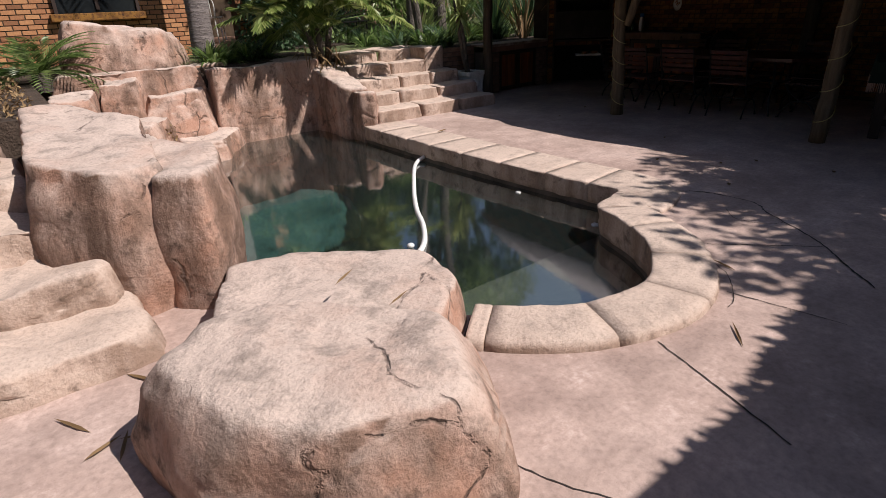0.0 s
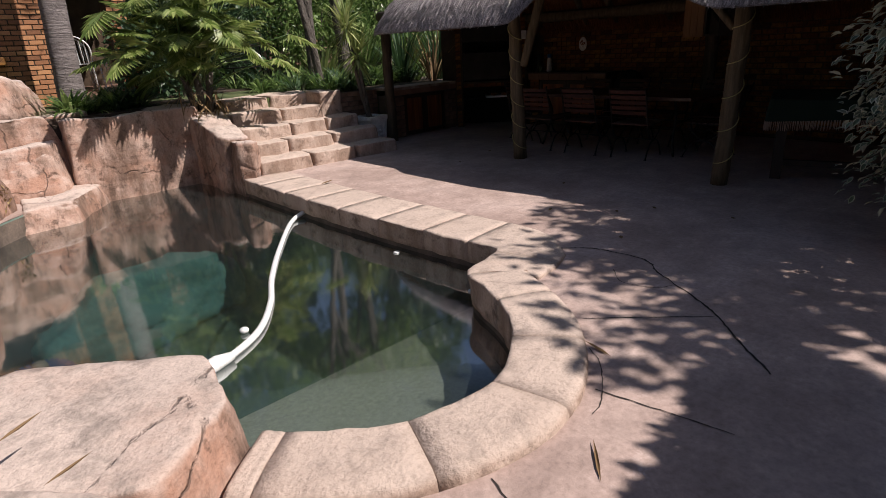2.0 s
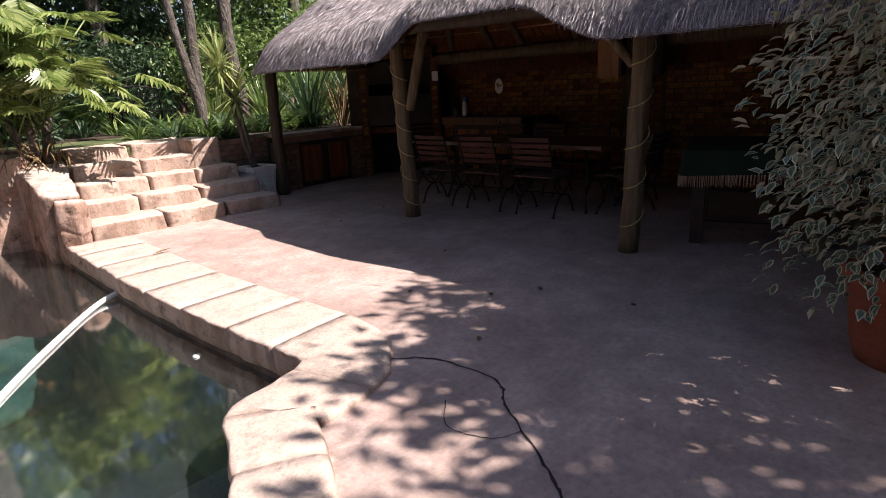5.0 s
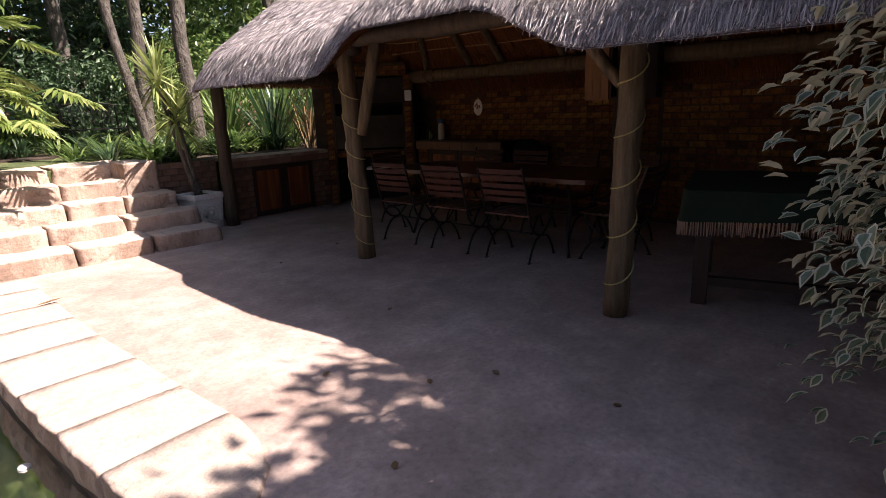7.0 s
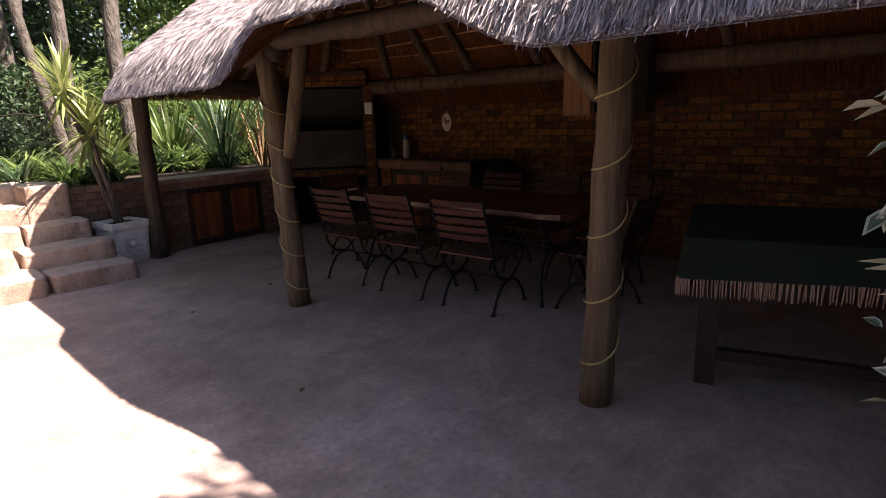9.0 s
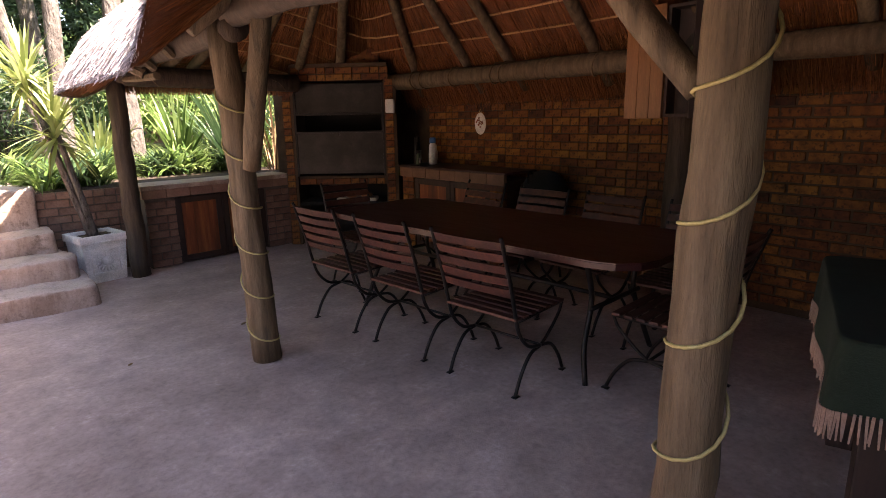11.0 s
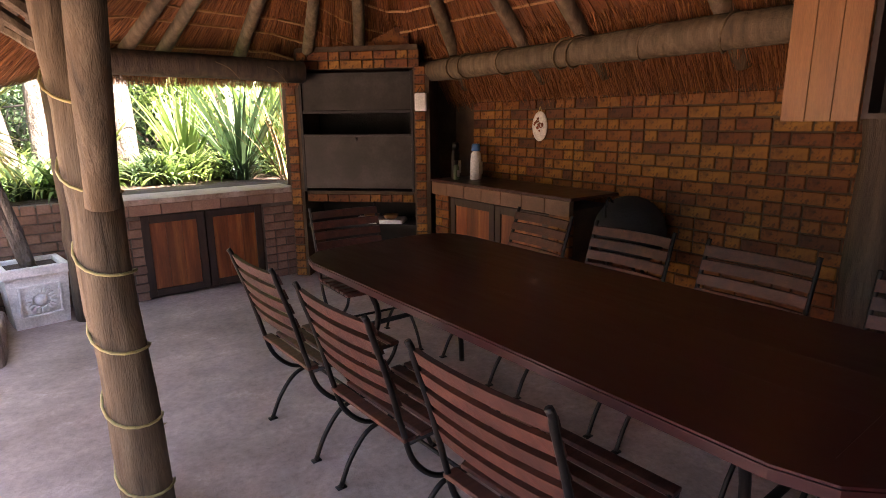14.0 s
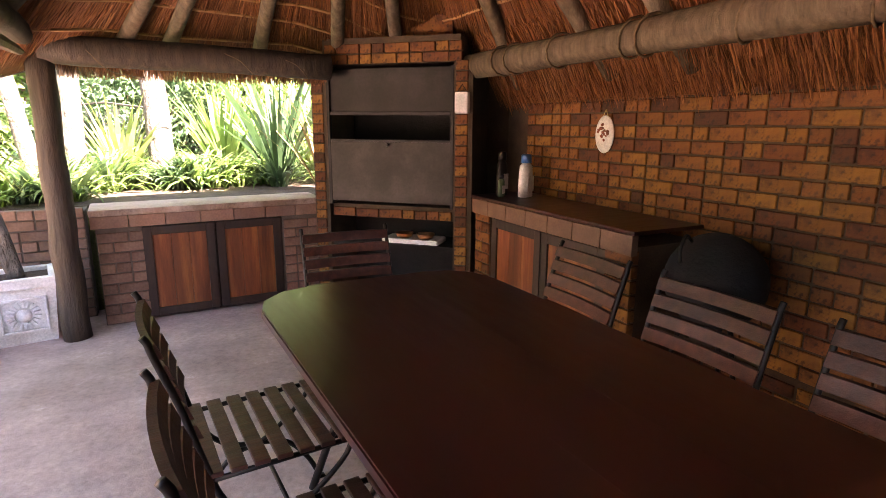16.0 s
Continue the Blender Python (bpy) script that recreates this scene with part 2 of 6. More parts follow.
BARK = surf("grey bark", (0.045, 0.036, 0.030), (0.10, 0.083, 0.069), (0.17, 0.148, 0.128), 14, 50, 0.9, 0.8, 0.02, (1, 1, 0.5))
PALM_BARK = surf("ringed palm trunk", (0.15, 0.125, 0.12), (0.23, 0.195, 0.185), (0.30, 0.26, 0.25), 5, 40, 0.85, 0.6, 0.02, (0.6, 0.6, 5))


def leaf_material(name, dark, mid, light, rough=0.45, trans=0.25):
    m, t, b = nodes_of(name)
    v = coords(t)
    n = noise_tex(t, v, 3.5, 3)
    geo = t.nodes.new("ShaderNodeNewGeometry")
    col = ramp(t, geo.outputs["Random Per Island"], [(0.0, dark), (0.55, mid), (1.0, light)])
    col = mix(t, 0.4, col, ramp(t, n, [(0.3, (0.6, 0.6, 0.6)), (0.7, (1.2, 1.2, 1.2))]), "MULTIPLY")
    t.links.new(col, b.inputs["Base Color"])
    b.inputs["Roughness"].default_value = rough
    tr = t.nodes.new("ShaderNodeBsdfTranslucent")
    ms = t.nodes.new("ShaderNodeMixShader")
    ms.inputs[0].default_value = trans
    t.links.new(col, tr.inputs[0])
    t.links.new(b.outputs[0], ms.inputs[1])
    t.links.new(tr.outputs[0], ms.inputs[2])
    t.links.new(ms.outputs[0], t.nodes["Material Output"].inputs[0])
    return m


LEAF = leaf_material("glossy garden leaf", (0.06, 0.12, 0.03), (0.15, 0.24, 0.065), (0.32, 0.41, 0.15), 0.33, 0.42)
LEAF_CUT = leaf_material("bright cut leaf", (0.085, 0.14, 0.03), (0.20, 0.27, 0.07), (0.38, 0.43, 0.16), 0.3, 0.4)
LEAF_MARGIN = leaf_material("cream leaf margin", (0.40, 0.41, 0.29), (0.52, 0.52, 0.39), (0.62, 0.61, 0.48), 0.5, 0.15)
LEAF_DARK = leaf_material("dark shrub leaf", (0.022, 0.052, 0.022), (0.05, 0.10, 0.042), (0.10, 0.16, 0.08))
LEAF_LIME = leaf_material("yellow-green yucca blade", (0.15, 0.20, 0.055), (0.27, 0.33, 0.11), (0.45, 0.49, 0.22))
LEAF_PALE = leaf_material("grey-green variegated leaf", (0.06, 0.095, 0.05), (0.11, 0.15, 0.085), (0.19, 0.23, 0.14), 0.4, 0.15)
LEAF_DRY = leaf_material("dry strap leaf", (0.14, 0.08, 0.035), (0.24, 0.15, 0.07), (0.34, 0.24, 0.12), 0.8, 0.1)


def water_material():
    m, t, b = nodes_of("murky pool water")
    t.nodes.remove(b)
    v = coords(t)
    n = noise_tex(t, v, 2.2, 3)
    bp = t.nodes.new("ShaderNodeBump")
    bp.inputs["Strength"].default_value, bp.inputs["Distance"].default_value = 0.06, 0.02
    t.links.new(n, bp.inputs["Height"])
    tr, gl, df = (t.nodes.new("ShaderNodeBsdf" + k) for k in ("Transparent", "Glossy", "Diffuse"))
    tr.inputs[0].default_value = (0.60, 0.70, 0.67, 1)
    df.inputs[0].default_value = (0.037, 0.049, 0.049, 1)
    gl.inputs["Roughness"].default_value = 0.06
    fr = t.nodes.new("ShaderNodeFresnel")
    fr.inputs[0].default_value = 1.17
    for k in (gl, fr):
        t.links.new(bp.outputs[0], k.inputs["Normal"])
    silt = t.nodes.new("ShaderNodeMixShader")
    silt.inputs[0].default_value = 0.42
    t.links.new(tr.outputs[0], silt.inputs[1])
    t.links.new(df.outputs[0], silt.inputs[2])
    ms = t.nodes.new("ShaderNodeMixShader")
    half = t.nodes.new("ShaderNodeMath")
    half.operation = "MULTIPLY"
    half.inputs[1].default_value = 0.6
    t.links.new(fr.outputs[0], half.inputs[0])
    t.links.new(half.outputs[0], ms.inputs[0])
    t.links.new(silt.outputs[0], ms.inputs[1])
    t.links.new(gl.outputs[0], ms.inputs[2])
    t.links.new(ms.outputs[0], t.nodes["Material Output"].inputs[0])
    return m


WATER = water_material()


# ---- building blocks ----
def mesh_of(name, bm, material, smooth=False):
    me = bpy.data.meshes.new(name)
    bmesh.ops.recalc_face_normals(bm, faces=bm.faces)
    bm.to_mesh(me)
    bm.free()
    me.materials.append(material)
    if smooth:
        me.polygons.foreach_set("use_smooth", [True] * len(me.polygons))
    return me


def thing(name, label, category, at=(0, 0, 0), rz=0, group="", kind=""):
    ob = new(name)
    ob.empty_display_size = 0.1
    ob.matrix_basis = pose(*at, 0, 0, rz)
    return tagged(ob, label, category, group, kind)


def part(name, bm, material, parent, label="", smooth=False):
    ob = new(name, mesh_of(name, bm, material, smooth))
    ob.parent = parent
    return tagged(ob, label)


def single(name, bm, material, label, category, smooth=False, group="", kind=""):
    return tagged(new(name, mesh_of(name, bm, material, smooth)), label, category, group, kind)


def structure(name, bm, material, label, smooth=False):
    return tagged(new(name, mesh_of(name, bm, material, smooth)), label, name.split("_")[0], kind="structure")


def box(bm, lo, hi, m=None, bevel=0.0):
    """A box from corner to corner, its edges rounded off by bevel."""
    lo, hi = Vector(lo), Vector(hi)
    made = bmesh.ops.create_cube(bm, size=1, matrix=Matrix.Translation((lo + hi) / 2) @ Matrix.Diagonal((*(hi - lo), 1)))
    vs = made["verts"]
    if bevel:
        es = list({e for v in vs for e in v.link_edges})
        r = bmesh.ops.bevel(bm, geom=es, offset=bevel, segments=2, affect="EDGES", profile=0.6)
        vs = list({v for f in r["faces"] for v in f.verts} | {v for v in vs if v.is_valid})
    if m is not None:
        bmesh.ops.transform(bm, matrix=m, verts=vs)
    return vs


def tube(bm, pts, radii, seg=8, cap=True, wobble=0.0, rnd=None):
    """A round bar along pts, with one radius or one per point."""
    pts = [Vector(p) for p in pts]
    radii = radii if isinstance(radii, (list, tuple)) else [radii] * len(pts)
    rings, side = [], None
    for i, p in enumerate(pts):
        d = (pts[min(i + 1, len(pts) - 1)] - pts[max(i - 1, 0)]).normalized()
        if side is None:
            side = d.orthogonal().normalized()
        side = (side - d * side.dot(d)).normalized()
        up = d.cross(side)
        ring = []
        for k in range(seg):
            a = 2 * math.pi * k / seg
            r = radii[i] * (1 + (rnd.uniform(-wobble, wobble) if rnd else 0))
            ring.append(bm.verts.new(p + (side * math.cos(a) + up * math.sin(a)) * r))
        rings.append(ring)
    for a, b in zip(rings, rings[1:]):
        for k in range(seg):
            bm.faces.new((a[k], a[(k + 1) % seg], b[(k + 1) % seg], b[k]))
    if cap:
        bm.faces.new(rings[0][::-1])
        bm.faces.new(rings[-1])


def curve_points(pts, n=6):
    """A smooth line through pts (Catmull-Rom)."""
    p = [Vector(q) for q in pts]
    p = [p[0] * 2 - p[1]] + p + [p[-1] * 2 - p[-2]]
    out = []
    for i in range(1, len(p) - 2):
        for k in range(n):
            t = k / n
            a, b, c, d = p[i - 1:i + 3]
            out.append(0.5 * (2 * b + (c - a) * t + (2 * a - 5 * b + 4 * c - d) * t * t + (3 * b - a - 3 * c + d) * t ** 3))
    return out + [p[-2]]


def boulder_bm(foot, z0, z1, seed, top=0.82, lean=(0, 0), rough=0.035, fine=3, round_off=0.3, slope=(0, 0)):
    """A rounded rock over a footprint: hull of foot and a smaller top, softened and broken up by noise."""
    bm = bmesh.new()
    c = sum((Vector((x, y, 0)) for x, y in foot), Vector()) / len(foot)
    h = z1 - z0
    size = max((Vector((x, y, 0)) - c).length for x, y in foot)
    for z, s in ((z0, 0.98), (z0 + h * 0.45, 1.0), (z0 + h * 0.8, 0.5 + top / 2), (z1, top)):
        for x, y in foot:
            f = (z - z0) / h
            px, py = c.x + (x - c.x) * s + lean[0] * f, c.y + (y - c.y) * s + lean[1] * f
            bm.verts.new((px, py, z + f * (slope[0] * (px - c.x) + slope[1] * (py - c.y))))
    hull = bmesh.ops.convex_hull(bm, input=bm.verts)
    bmesh.ops.delete(bm, geom=[v for v in bm.verts if not v.link_faces], context="VERTS")
    for _ in range(fine):
        bmesh.ops.subdivide_edges(bm, edges=[e for e in bm.edges if e.calc_length() > size * 0.11], cuts=1, use_grid_fill=True)
        bmesh.ops.triangulate(bm, faces=[f for f in bm.faces if len(f.verts) > 3])
    for _ in range(3):
        bmesh.ops.smooth_vert(bm, verts=bm.verts, factor=round_off, use_axis_x=True, use_axis_y=True, use_axis_z=True)
    bm.normal_update()
    o = Vector((seed * 3.1, seed * 1.7, seed * 0.9))
    for v in bm.verts:
        n1 = noise.noise(v.co * 2.2 + o)
        n2 = noise.noise(v.co * 6.5 + o)
        n3 = abs(noise.noise(v.co * 3.3 + o * 2))
        v.co += v.normal * (n1 * rough * 1.6 + n2 * rough * 0.5 - max(0, 0.09 - n3) * rough * 6)
    return bm


def ribbon(bm, pts, width, z, rnd):
    """A thin ragged line on a level surface."""
    pts = [Vector((p[0], p[1], z)) for p in pts]
    left, right = [], []
    for i, p in enumerate(pts):
        d = (pts[min(i + 1, len(pts) - 1)] - pts[max(i - 1, 0)]).normalized()
        s = Vector((-d.y, d.x, 0)) * width * rnd.uniform(0.3, 0.8)
        j = Vector((rnd.uniform(-1, 1), rnd.uniform(-1, 1), 0)) * width * 0.6
        left.append(bm.verts.new(p + s + j))
        right.append(bm.verts.new(p - s + j))
    for i in range(len(pts) - 1):
        bm.faces.new((left[i], left[i + 1], right[i + 1], right[i]))


# ---- deck, pool and ground ----
POOL = [(4.14, 7.9), (4.10, 6.4), (4.09, 4.6), (4.13, 3.6), (4.18, 2.8), (4.22, 2.34), (4.13, 2.16), (3.80, 2.07), (3.64, 1.97), (3.51, 1.66), (3.39, 1.44), (3.21, 1.23),
        (2.94, 1.05), (2.71, 0.99), (2.48, 1.02), (2.25, 1.11), (2.04, 1.27), (1.86, 1.47), (1.55, 1.75), (1.2, 2.1), (1.06, 2.6), (1.12, 3.4), (1.22, 4.6),
        (1.38, 6.2), (1.8, 6.85), (2.6, 7.65), (3.2, 7.85)]
WATER_Z, GARDEN_Z = -0.22, 0.84
X0, X1, Y0, Y1 = -3.2, 10.6, -3.4, 8.1


def plate_with_hole(outer, hole, z):
    bm = bmesh.new()
    for loop in (outer, hole):
        vs = [bm.verts.new((x, y, z)) for x, y in loop]
        for i in range(len(vs)):
            bm.edges.new((vs[i], vs[(i + 1) % len(vs)]))
    bmesh.ops.triangle_fill(bm, edges=bm.edges, use_beauty=True)
    for f in bm.faces:
        f.normal_update()
        if f.normal.z < 0:
            f.normal_flip()
    return bm


rnd = random.Random(4)
pool_line = [Vector((p.x, p.y, 0)) for p in curve_points([(x, y, 0) for x, y in POOL], 3)]
deck_mesh = bpy.data.meshes.new("deck")
dbm = plate_with_hole([(X0, Y0), (X1, Y0), (X1, Y1), (X0, Y1)], [(p.x, p.y) for p in pool_line], 0.0)
dbm.to_mesh(deck_mesh)
dbm.free()
deck_mesh.materials.append(DECK)
tagged(new("floor_deck", deck_mesh), "pinkish trowelled concrete deck round the pool", "floor", kind="structure")

gbm = plate_with_hole([(-400, -400), (400, -400), (400, 400), (-400, 400)], [(X0, Y0), (X1, Y0), (X1, Y1), (X0, Y1)], -0.02)
gme = bpy.data.meshes.new("ground")
gbm.to_mesh(gme)
gbm.free()
gme.materials.append(LAWN)
tagged(new("ground", gme), "grassy ground beyond the garden walls", "ground", kind="structure")

# pool shell: sides, floor, shallow ledge
bm = bmesh.new()
top = [bm.verts.new((p.x, p.y, -0.005)) for p in pool_line]
low = [bm.verts.new((p.x, p.y, -1.5)) for p in pool_line]
for i in range(len(top)):
    j = (i + 1) % len(top)
    bm.faces.new((top[i], low[i], low[j], top[j]))
bm.faces.new(low)
structure("pool_shell", bm, POOLPLASTER, "murky green plastered pool basin")
bm = bmesh.new()
for a, b in zip(pool_line, pool_line[1:] + pool_line[:1]):
    c = Vector((2.8, 4.2, 0))
    va, vb = a + (c - a).normalized() * 0.012, b + (c - b).normalized() * 0.012
    bm.faces.new([bm.verts.new(q) for q in ((va.x, va.y, -0.02), (va.x, va.y, -0.42), (vb.x, vb.y, -0.42), (vb.x, vb.y, -0.02))])
structure("pool_rim", bm, surf("dark stained pool rim", (0.06, 0.045, 0.035), (0.12, 0.09, 0.07), (0.19, 0.14, 0.11), 5, 50, 0.85), "dark stained band at the pool's water line")
bm = bmesh.new()
ledge = [p for p in pool_line if p.y < 2.34 and p.x > 1.55] + [Vector((1.58, 2.30, 0))]
vs = [bm.verts.new((p.x, p.y, -0.42)) for p in ledge]
f = bm.faces.new(vs)
ex = bmesh.ops.extrude_face_region(bm, geom=[f])
bmesh.ops.translate(bm, verts=[v for v in ex["geom"] if isinstance(v, bmesh.types.BMVert)], vec=(0, 0, -0.9))
structure("pool_ledge", bm, surf("pale silted ledge", (0.56, 0.49, 0.42), (0.66, 0.58, 0.50), (0.72, 0.64, 0.56), 2, 40, 0.9), "shallow silt-covered ledge under the water")
# added mound; the sunlit patch of the pool floor is put into its teal
structure("pool_bank", boulder_bm([(1.5, 5.5), (2.4, 5.75), (3.75, 6.2), (3.9, 6.75), (2.6, 6.8), (1.6, 6.4)], -1.45, -0.72, 71, 0.4, rough=0.09, fine=4), surf("painted teal sunlight", (0.22, 0.52, 0.50), (0.32, 0.64, 0.61), (0.42, 0.72, 0.68), 2, 30, 0.9), "added teal mound standing for sunlight on the pool floor at the far end", True)
bm = bmesh.new()
bm.faces.new([bm.verts.new((p.x, p.y, WATER_Z)) for p in pool_line])
structure("water", bm, WATER, "still murky green pool water")

# ---- retaining walls, garden terrace ----
bm = bmesh.new()
box(bm, (-12, 9.6, -0.5), (4.6, 30, GARDEN_Z))
box(bm, (4.6, 7.95, -0.5), (6.3, 30, GARDEN_Z - 0.01))
box(bm, (6.3, 7.75, -0.5), (30, 30, GARDEN_Z - 0.06))
tb = bmesh.new()
box(tb, (-12, 8.05, -0.5), (4.58, 9.59, GARDEN_Z))
structure("ground_border", tb, SOIL, "dark soil border behind the rocks")
structure("ground_terrace", bm, LAWN, "raised lawn terrace of the back garden")
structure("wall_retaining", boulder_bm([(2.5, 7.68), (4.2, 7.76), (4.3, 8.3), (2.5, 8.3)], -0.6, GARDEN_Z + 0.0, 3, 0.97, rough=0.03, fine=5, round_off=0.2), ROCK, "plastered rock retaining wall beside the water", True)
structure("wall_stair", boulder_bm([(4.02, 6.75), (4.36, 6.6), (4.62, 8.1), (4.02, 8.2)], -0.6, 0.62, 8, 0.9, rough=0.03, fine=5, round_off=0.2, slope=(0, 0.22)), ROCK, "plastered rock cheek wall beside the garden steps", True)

# ---- unseen shade block behind the walker, garden boundary ----
bm = bmesh.new()
# added out of view: its top edge casts the straight shadow on the deck
box(bm, (-9, -3.6, -0.3), (5.0, -1.75, 2.75))
# pitched top, added to hold back sky light from the shaded deck
for x in (-9.0, 5.0):
    for y, z in ((-1.76, 2.75), (-5.0, 5.8), (-5.0, -0.3), (-3.59, -0.3), (-3.59, 2.75)):
        bm.verts.new((x, y, z))
bm.verts.ensure_lookup_table()
ends = list(bm.verts)[-10:]
for i in range(5):
    j = (i + 1) % 5
    bm.faces.new((ends[i], ends[j], ends[5 + j], ends[5 + i]))
bm.faces.new(ends[:5][::-1])
bm.faces.new(ends[5:])
structure("wall_house", bm, MORTAR, "unseen plain block added behind the pool deck to shade it")
bm = bmesh.new()
box(bm, (-12, 22, 0.5), (30, 22.3, 4.0))
structure("wall_boundary", bm, PAVER, "pinkish garden boundary wall")
bm = bmesh.new()
box(bm, (-6.5, -3.6, -0.3), (-6.2, 22, 2.6))
structure("wall_west", bm, MORTAR, "plain garden wall")

# ---- thatched shelter: walls ----
WALL_X = 10.15
bm = bmesh.new()
box(bm, (WALL_X, -3.4, -0.2), (WALL_X + 0.15, 7.75, 1.60))
wall_back = structure("wall_back", bm, MORTAR, "clinker face brick back wall of the thatched shelter")
bm = bmesh.new()
box(bm, (7.0, -3.4, -0.2), (WALL_X, -3.2, 2.3))
# unseen wall added across the open front to cut light from that side
box(bm, (6.9, -3.2, -0.2), (7.0, 0.1, 1.95))
structure("wall_south", bm, MORTAR, "plain end wall of the thatched shelter with an added unseen light-blocking wall")


# ---- thatched roof ----
EAVE = [(6.40, -3.6), (6.40, 5.5), (6.50, 6.5), (6.85, 7.15), (7.5, 7.58), (8.5, 7.75), (10.45, 7.9), (10.45, -3.6)]
RIDGE_Z, RIDGE_X, RIDGE_Y = 3.35, 8.45, 5.3


def smooth_step(a, b, v):
    t = min(1, max(0, (v - a) / (b - a)))
    return t * t * (3 - 2 * t)


def roof_point(p, k, off=0.0):
    """k = 0 at the eave, 1 at the ridge; off lifts above the underside."""
    r = Vector((RIDGE_X, min(p.y, RIDGE_Y), 0))
    q = p.lerp(r, k)
    z0 = 1.66 - 0.30 * smooth_step(8.6, 10.45, p.x)
    z0 += 0.15 * smooth_step(7.0, 7.5, p.y) * smooth_step(9.4, 8.9, p.x) * (1 - k) ** 2
    if p.x < 6.6:
        arch = smooth_step(4.12, 3.5, p.y) * smooth_step(1.7, 2.5, p.y)
        z0 += 0.29 * arch * (1 - k) ** 2
    return Vector((q.x, q.y, z0 + (RIDGE_Z - z0) * k + off))


def densify(pts, step):
    out = []
    for a, b in zip(pts, pts[1:]):
        a, b = Vector((*a, 0)), Vector((*b, 0))
        n = max(1, int((b - a).length / step))
        out += [a.lerp(b, i / n) for i in range(n)]
    return out + [Vector((*pts[-1], 0))]


eave_line = densify([(p.x, p.y) for p in curve_points([(x, y, 0) for x, y in EAVE[1:7]], 5)], 0.12)
eave_line = densify([EAVE[0], (eave_line[0].x, eave_line[0].y)], 0.12)[:-1] + eave_line + densify([(10.45, 7.89), EAVE[7]], 0.3)
KS = [0, 0.15, 0.2, 0.3, 0.45, 0.7, 1.0]
THICK = 0.2


def roof_sheet(off, eave_in=0.0):
    bm = bmesh.new()
    grid = [[bm.verts.new(roof_point(p, k if k else eave_in, off if k else off)) for k in KS] for p in eave_line]
    for a, b in zip(grid, grid[1:]):
        for i in range(len(KS) - 1):
            bm.faces.new((a[i], b[i], b[i + 1], a[i + 1]))
    return bm, grid


bm, inner = roof_sheet(0.0)
structure("ceiling_reed", bm, REED, "reed underside of the thatched roof", True)
bm, outer = roof_sheet(THICK, 0.10)
lower = [bm.verts.new(roof_point(p, 0.0, -0.005)) for p in eave_line]
mid = [bm.verts.new(roof_point(p, 0.035, 0.115)) for p in eave_line]
for i in range(len(eave_line) - 1):
    bm.faces.new((outer[i][0], outer[i + 1][0], mid[i + 1], mid[i]))
    bm.faces.new((mid[i], mid[i + 1], lower[i + 1], lower[i]))
roof = structure("roof_thatch", bm, THATCH, "grey weathered thatch roof with an eyebrow arch", True)

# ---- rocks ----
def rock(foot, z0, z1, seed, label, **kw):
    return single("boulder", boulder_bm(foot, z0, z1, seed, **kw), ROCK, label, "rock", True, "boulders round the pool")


rock([(0.17, 1.50), (0.34, 0.82), (0.60, 0.50), (1.14, 0.34), (1.50, 0.98), (1.05, 1.55), (0.55, 1.72)], -0.1, 0.45, 1, "large sunlit sandy boulder, its brown front stained and coloured darker for shade", fine=6, top=0.75, round_off=0.25, rough=0.028)
rock([(0.50, 1.75), (0.88, 2.58), (1.42, 2.30), (1.94, 1.95), (1.86, 1.46), (1.45, 1.12)], -0.5, 0.25, 2, "low sandy rock slab at the edge of the pool", fine=6, top=0.9, round_off=0.2, rough=0.022)
rock([(0.10, 3.1), (0.46, 2.60), (0.80, 2.66), (0.95, 4.0), (0.5, 4.9), (0.22, 4.8)], -0.2, 0.90, 3, "tall pink-brown boulder with a flat sunlit top", fine=6, top=0.9, round_off=0.22, slope=(0, 0.06))
rock([(0.60, 2.62), (0.86, 2.44), (1.12, 2.74), (1.2, 3.3), (0.8, 3.9)], -0.6, 0.78, 4, "rounded pink-brown boulder leaning over the water", fine=6, top=0.84, round_off=0.22)
rock([(1.72, 6.75), (2.3, 6.9), (2.86, 7.7), (2.5, 8.0), (1.85, 7.6)], -0.5, 0.04, 5, "flat sandstone rock at the water line", fine=5, top=0.85)
rock([(1.5, 7.5), (2.35, 7.5), (2.75, 8.2), (2.1, 8.6), (1.6, 8.4)], -0.4, 0.60, 6, "sloping pinkish rock above the water", fine=5, top=0.7)
rock([(0.95, 6.35), (1.45, 6.5), (1.85, 7.15), (1.35, 7.5), (0.9, 7.2)], -0.5, 0.40, 7, "weathered rock beside the pool", fine=5)
rock([(1.05, 7.3), (1.55, 7.35), (1.66, 7.9), (1.25, 8.1)], -0.1, 0.82, 8, "upright rock in the poolside cascade", fine=4)
rock([(0.5, 6.9), (1.0, 6.9), (1.1, 7.5), (0.55, 7.7)], -0.1, 0.74, 9, "grey rock below the flower bed", fine=4)
rock([(0.85, 8.3), (2.15, 8.2), (2.6, 8.85), (2.0, 9.5), (1.0, 9.4)], 0.60, 1.42, 10, "massive overhanging rock on top of the cascade", fine=5, top=0.8, slope=(-0.15, 0))
rock([(0.55, 7.9), (1.7, 7.82), (2.6, 7.9), (2.55, 8.25), (0.6, 8.3)], -0.2, 0.90, 14, "low rock ledge holding the soil of the bed", fine=5)
rock([(2.35, 8.15), (2.9, 8.1), (3.05, 8.6), (2.45, 8.75)], -0.1, 0.88, 11, "rounded rock at the end of the retaining wall", fine=4)
